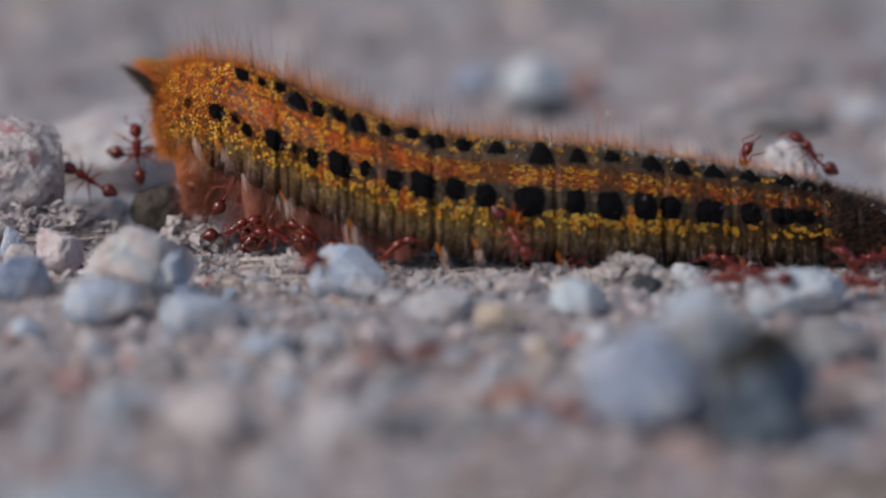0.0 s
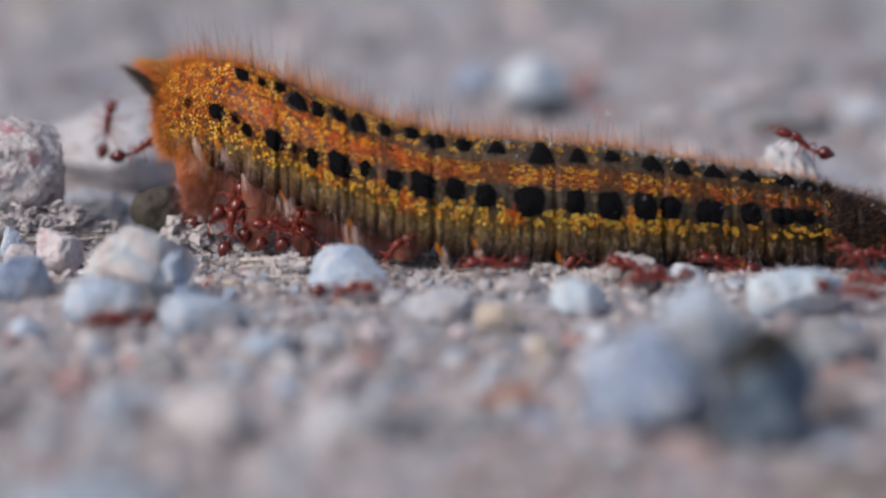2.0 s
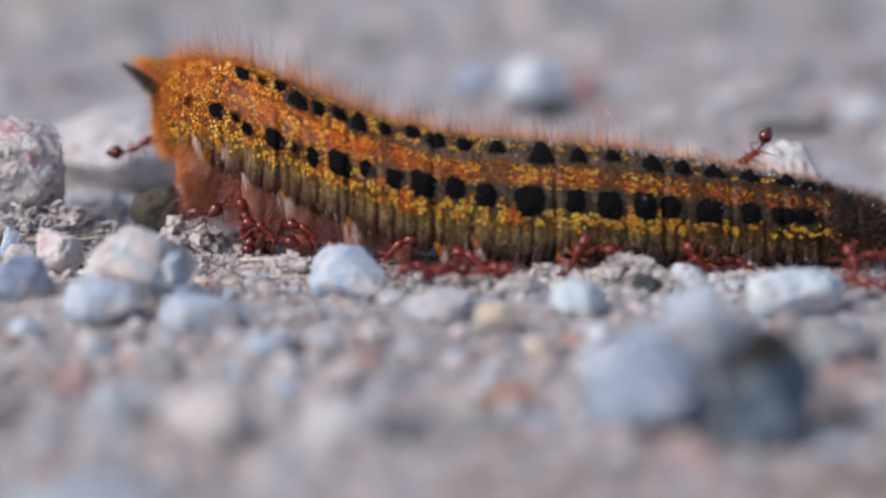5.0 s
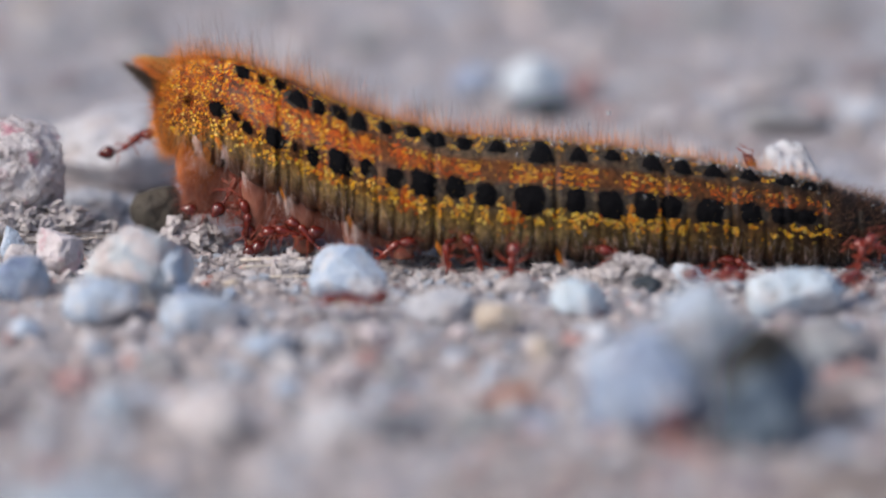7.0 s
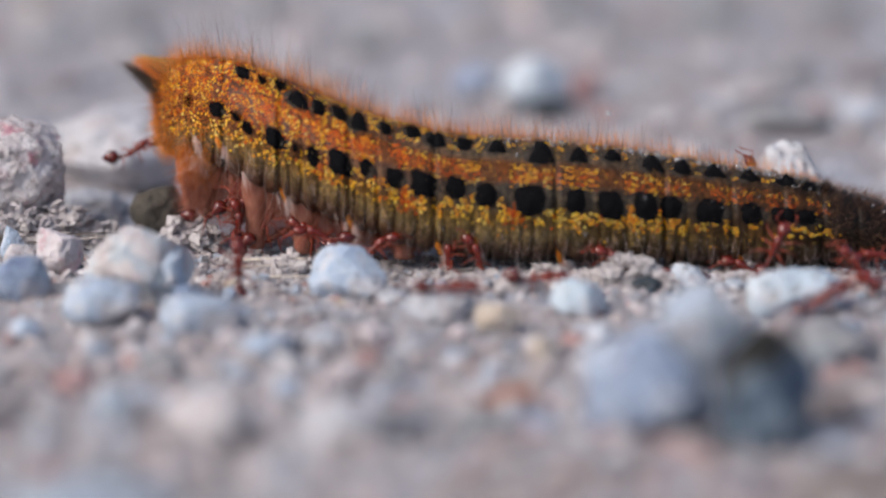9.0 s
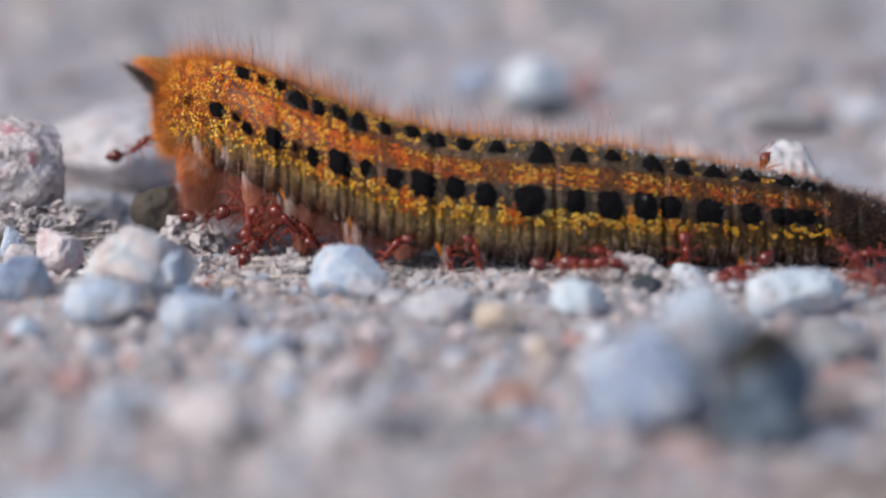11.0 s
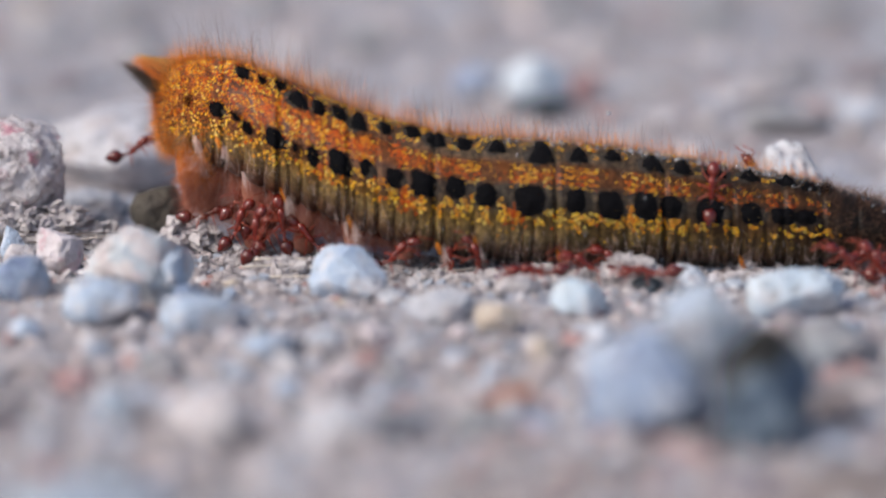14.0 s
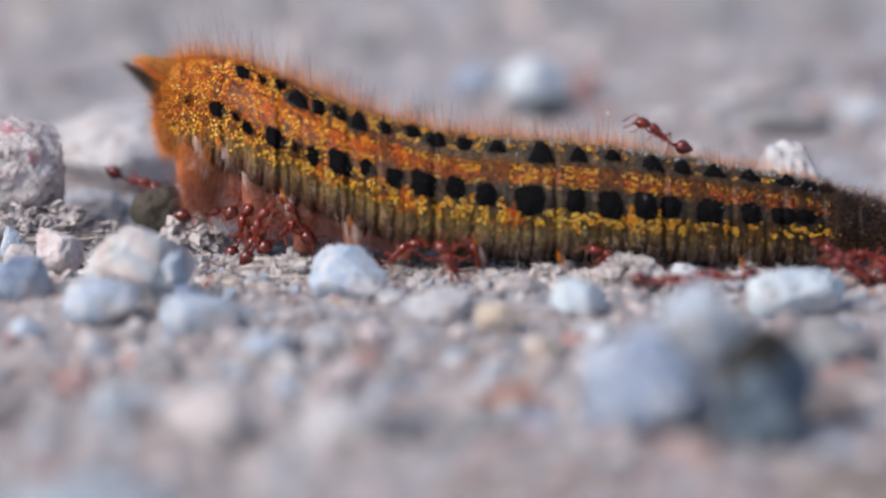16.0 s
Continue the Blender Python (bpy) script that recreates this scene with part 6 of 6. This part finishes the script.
    crawl(ants[19], [  # front wanderer
        (0.00, -2.3, -43.8, 0.8, 0, -0, 40), (0.20, -2.4, -41.1, 0.8, 0, -0, 60), (0.40, -2.5, -37.8, 0.8, 0, -0, 100),
        (0.50, -2.5, -36.0, 0.8, 0, -0, 125), (0.70, -4.1, -36.6, 0.8, 0, -0, 165), (0.80, -5.6, -35.6, 0.8, 0, -0, 175),
        (0.90, -7.5, -34.7, 0.8, 0, -0, 180), (1.10, -9.5, -32.9, 0.8, 0, -0, 180), (1.20, -13.7, -32.5, 0.8, 0, -0, 180),
        (1.30, -15.5, -30.8, 0.7, -12, -0, 180), (1.40, -17.3, -36.4, 2.0, -12, 3, -179), (1.50, -20.0, -30.8, 0.3, -12, 5, -179),
        (1.70, -21.9, -30.8, 0.0, -12, 5, -179), (1.90, -25.0, -28.3, -0.4, -12, -0, 180), (2.00, -26.6, -28.3, -0.0, -12, -0, 180),
        (2.20, -26.9, -28.3, 0.1, -12, 5, -179), (2.23, -26.7, -28.3, 0.2, -5, 14, -126), (2.27, -26.5, -28.3, 0.2, 9, 11, -52),
        (2.30, -26.2, -28.3, 0.3, 12, -0, 0), (2.50, -24.7, -26.8, 0.2, 10, -29, 7), (2.70, -24.4, -24.7, 0.2, 1, -58, 20),
        (2.90, -23.1, -29.8, 1.3, 11, -20, 4), (3.00, -21.3, -31.3, 1.7, 12, -5, 1), (3.10, -19.1, -31.3, 1.6, 12, -0, 0),
        (3.20, -16.9, -30.8, 1.4, 12, -0, 0), (3.40, -14.1, -27.2, 0.8, 0, -0, 0), (3.50, -11.1, -26.8, 0.8, 0, -0, 0),
        (3.70, -6.3, -25.8, 0.8, 0, -0, 10), (3.90, -2.3, -25.5, 1.2, 0, -0, 60), (4.20, -1.5, -25.6, 1.6, 0, -0, 80),
        (5.00, -0.2, -14.1, 0.8, 0, -0, 60), (5.67, 0.5, -10.5, 1.0, -12, -37, 51), (6.30, 1.2, -6.9, 1.1, -27, -74, 50),
        (16.00, 1.5, -5.9, 1.0, -27, -74, 50),])
    crawl(ants[20], [  # stone round
        (0.00, -10.6, -14.8, 2.2, 0, 0, -110), (0.13, -11.0, -14.8, 1.6, 0, 0, -100), (0.30, -11.2, -16.8, 0.8, -0, -0, -90),
        (0.50, -11.4, -19.9, 0.8, -0, -0, -80), (0.70, -11.1, -21.2, 0.8, -0, -0, -30), (0.80, -10.0, -18.8, 0.9, 12, -0, 0),
        (1.00, -9.8, -18.8, 0.9, 12, -0, 0), (1.50, -8.9, -18.8, 0.6, 12, -10, 2), (2.00, -8.4, -18.8, 0.4, 12, -5, 1),
        (2.40, -7.0, -18.8, 0.7, 12, -15, 3), (2.70, -6.5, -18.8, 1.0, 11, -20, 4), (3.00, -5.9, -18.6, 0.8, 0, -0, 20),
        (3.20, -4.7, -18.1, 0.8, 0, -0, 20), (3.50, -3.3, -19.5, 0.8, 0, -0, 70), (3.90, -1.6, -19.9, 0.8, 0, -0, 60),
        (4.20, -1.1, -17.7, 0.8, 0, -0, 70), (4.70, -1.1, -14.7, 0.8, 0, -0, 135), (5.20, -1.2, -11.8, 0.8, 0, 0, -160),
        (6.00, -2.6, -15.2, 0.8, 0, 0, -170), (6.30, -4.1, -17.2, 0.8, 0, 0, -175), (6.50, -5.5, -19.0, 0.8, 0, 0, -170),
        (6.70, -5.7, -20.3, 0.8, 0, 0, -170), (6.90, -6.3, -23.0, 0.8, 0, 0, -160), (7.00, -7.3, -24.7, 0.8, 0, 0, -175),
        (7.20, -10.3, -26.4, 0.8, 0, -0, 175), (7.50, -14.1, -23.4, 0.8, 0, -0, 170), (7.70, -17.8, -16.8, 0.8, 0, -0, 150),
        (7.80, -17.8, -15.4, 1.3, -14, -36, 137), (7.90, -17.9, -14.0, 1.7, -25, -74, 130), (8.20, -17.8, -14.0, 1.9, 5, -78, 100),
        (9.20, -17.8, -14.0, 2.0, 5, -78, 100), (10.20, -17.1, -9.3, 2.6, 8, -77, 67), (11.30, -16.0, -4.9, 3.1, -27, -74, 50),
        (16.00, -15.6, -4.9, 2.8, -8, -67, 30),])
    crawl(ants[21], [  # front climber
        (0.00, 16.7, -103.1, 0.8, 0, -0, 90), (6.30, 17.3, -90.3, 0.8, 0, -0, 100), (6.60, 17.3, -80.5, 0.8, 0, -0, 120),
        (6.80, 16.6, -78.1, 0.8, 0, -0, 150), (6.87, 16.5, -73.6, 0.3, -21, -30, 146), (6.90, 16.5, -69.0, -0.2, -53, -58, 160),
        (7.00, 17.0, -69.4, 0.9, -44, -67, 150), (7.20, 16.4, -67.0, 1.6, -14, -78, 90), (7.33, 17.0, -66.5, 2.9, 53, -58, 20),
        (7.50, 18.5, -65.5, 4.1, 56, -53, 17), (7.67, 19.4, -63.0, 5.2, 49, -62, 24), (7.80, 20.3, -61.4, 7.0, 53, -58, 20),
        (7.93, 23.7, -45.0, 5.5, 61, -34, 8), (8.10, 26.0, -28.8, 1.2, 11, -20, 4), (8.50, 26.9, -25.3, 0.2, 12, -10, 2),
        (8.70, 29.2, -25.3, 1.0, 12, -15, 3), (9.00, 31.9, -25.3, 1.1, 10, -29, 7), (9.20, 32.4, -23.0, 2.3, 53, -58, 20),
        (9.70, 34.1, -20.8, 1.6, 16, -32, 51), (10.20, 35.8, -18.6, 0.8, 0, -0, 60), (11.30, 37.8, -14.1, 0.8, 0, -0, 80),
        (16.00, 38.6, -11.8, 0.8, 0, -0, 90),])
    crawl(ants[22], [  # front runner
        (0.00, 9.8, -63.0, 0.8, 0, -0, 120), (0.30, 9.3, -53.7, 0.8, 0, -0, 100), (0.50, 9.4, -45.5, 0.8, 0, -0, 75), (0.70, 11.5, -36.4, 0.8, 0, -0, 50),
        (0.90, 14.8, -27.1, 0.8, 0, -0, 40), (1.00, 16.6, -21.3, 0.8, 0, -0, 40), (1.10, 16.3, -29.8, 0.8, 0, -0, 40), (1.30, 19.1, -21.2, 0.8, 0, -0, 60),
        (1.60, 17.8, -14.5, 0.8, 0, -0, 120), (3.00, 15.9, -9.0, 0.6, -9, -39, 170), (9.00, 15.1, -8.1, 0.5, -10, -29, 173),
        (16.00, 14.7, -7.1, 0.4, -10, -29, 173),])
    crawl(ants[23], [  # left entrant
        (0.00, -43.8, -50.9, 0.8, 0, -0, 0), (7.00, -40.5, -49.0, 0.8, 0, -0, 5), (7.50, -31.5, -44.5, 0.8, 0, -0, 10),
        (7.70, -27.1, -37.9, 0.8, 0, -0, 12), (7.90, -22.2, -35.1, 0.8, 0, -0, 8), (8.00, -20.6, -33.2, 0.3, 12, -15, 1),
        (8.20, -15.3, -31.0, 0.8, 0, -0, 5), (8.50, -7.9, -28.9, 0.8, 0, -0, 10), (8.70, -5.6, -24.3, 0.8, 0, -0, 15),
        (9.00, 0.3, -25.0, 1.9, 0, -0, 8), (9.20, 1.9, -19.2, 0.8, 0, -0, 5), (10.30, 8.5, -15.2, 0.8, 0, -0, 5), (11.30, 14.1, -9.9, 0.8, 0, -0, 0),
        (12.00, 15.0, -10.6, 1.1, 0, -0, 10), (12.50, 16.2, -10.1, 1.3, 12, -15, 3), (13.00, 16.6, -10.1, 1.3, 12, -10, 2),
        (13.17, 16.0, -10.1, 1.2, 7, -19, 54), (13.33, 15.4, -10.1, 1.1, -7, -19, 126), (13.50, 14.9, -10.1, 1.0, -12, -10, 178),
        (14.00, 12.3, -10.1, 0.7, -11, -20, 176), (14.27, 12.0, -8.6, 1.4, 19, -66, 122), (14.50, 11.8, -7.2, 2.0, 108, -44, 12),
        (15.00, 15.2, -7.9, 4.4, 88, -39, 10), (15.10, 16.1, -7.6, 3.5, 94, 10, -3), (15.20, 17.0, -7.4, 2.5, 86, 58, -20),
        (15.33, 17.7, -12.1, 1.7, 40, 25, -22), (15.50, 18.4, -16.8, 0.8, 0, -0, 0), (16.00, 18.8, -17.7, 0.8, 0, -0, 0),])
    crawl(ants[24], [  # body runner
        (0.00, 11.2, -5.1, -0.4, 10, -29, 7), (5.50, 11.9, -7.3, 1.6, 53, -58, 20), (6.30, 12.6, -7.2, 2.3, 114, -29, 7),
        (6.50, 13.5, -7.0, 2.1, 124, -0, 0), (6.60, 15.1, -10.5, 1.5, 62, -0, 0), (6.70, 16.6, -14.1, 0.8, 0, -0, 0),
        (6.90, 21.6, -16.8, 0.8, 0, -0, 0), (7.00, 23.4, -15.9, 0.8, 0, -0, 5), (7.20, 24.9, -15.9, 0.8, 0, -0, 10),
        (7.40, 25.3, -15.0, 0.8, 0, -0, 20), (7.70, 28.9, -10.1, 1.0, 11, -20, 4), (8.00, 29.2, -10.0, 1.6, 9, -39, 10),
        (8.50, 28.8, -9.3, 2.5, 53, -58, 20), (9.20, 29.0, -9.3, 2.6, 49, -62, 24), (9.70, 27.8, -9.7, 1.4, -7, -57, 122),
        (10.20, 26.6, -10.1, 0.3, -10, -29, 173), (11.30, 25.7, -17.7, 0.8, 0, -0, 180), (11.50, 24.8, -19.9, 0.8, 0, 0, -160),
        (11.53, 25.1, -21.7, 1.2, 3, 4, -111), (11.60, 25.4, -23.4, 1.6, 9, 4, -49), (11.67, 25.7, -25.2, 2.0, 12, -0, 0),
        (11.80, 28.2, -25.2, 2.1, 12, -0, 0), (12.00, 29.0, -25.2, 2.2, 12, 4, -1), (12.30, 34.6, -26.4, 0.8, -0, -0, -20),
        (12.50, 36.3, -28.9, 0.8, -0, -0, -20), (12.80, 39.1, -35.5, 0.8, -0, -0, -20), (16.00, 41.4, -39.5, 0.8, -0, -0, -20),])
    crawl(ants[25], [  # late left
        (0.00, 26.9, -5.1, -0.5, -11, -20, 176), (9.00, 26.6, -6.1, -0.6, -11, -20, 176), (10.73, 26.7, -8.0, -0.1, -12, 15, -177),
        (12.50, 26.8, -10.0, 0.4, -6, 49, -166), (13.00, 24.5, -14.5, 0.8, 0, 0, -170), (13.30, 22.7, -14.7, 0.8, 0, -0, 180),
        (13.50, 20.3, -15.0, 0.8, 0, -0, 180), (14.00, 17.8, -14.1, 0.8, 0, -0, 175), (15.00, 16.9, -8.1, -0.1, -12, -10, 178),
        (16.00, 16.5, -7.1, -0.1, -12, -10, 178),])
    crawl(ants[26], [  # late right
        (0.00, 41.8, -20.8, 0.8, 0, -0, 180), (14.30, 40.0, -19.7, 0.8, 0, -0, 180), (14.70, 37.3, -18.6, 0.8, 0, -0, 180),
        (15.00, 34.3, -17.7, 0.8, 0, -0, 180), (15.50, 25.2, -16.6, 0.8, 0, -0, 180), (16.00, 24.1, -15.9, 0.8, 0, -0, 175),])
    crawl(ants[27], [  # far right
        (0.00, 48.1, 32.0, -0.7, -12, -0, 180), (1.30, 46.1, 33.9, -0.6, -12, -0, 180), (1.60, 41.4, 36.8, -0.7, -12, -0, 180),
        (1.80, 38.7, 37.1, -0.7, -12, -0, 180), (2.20, 36.1, 45.2, -2.6, -12, -0, 180), (3.50, 35.8, 45.6, -2.3, -34, -37, 148),
        (4.80, 35.5, 46.0, -2.0, -14, -78, 90), (6.10, 36.4, 45.6, -2.2, 24, -40, 25), (7.40, 37.2, 45.2, -2.4, 12, -0, 0),
        (7.90, 40.7, 37.8, -0.7, 12, -0, 0), (8.20, 42.5, 38.3, -0.7, 12, -0, 0), (8.50, 46.5, 37.8, -0.9, 12, -0, 0),
        (16.00, 49.7, 35.5, -0.8, 12, -0, 0),])


motions()
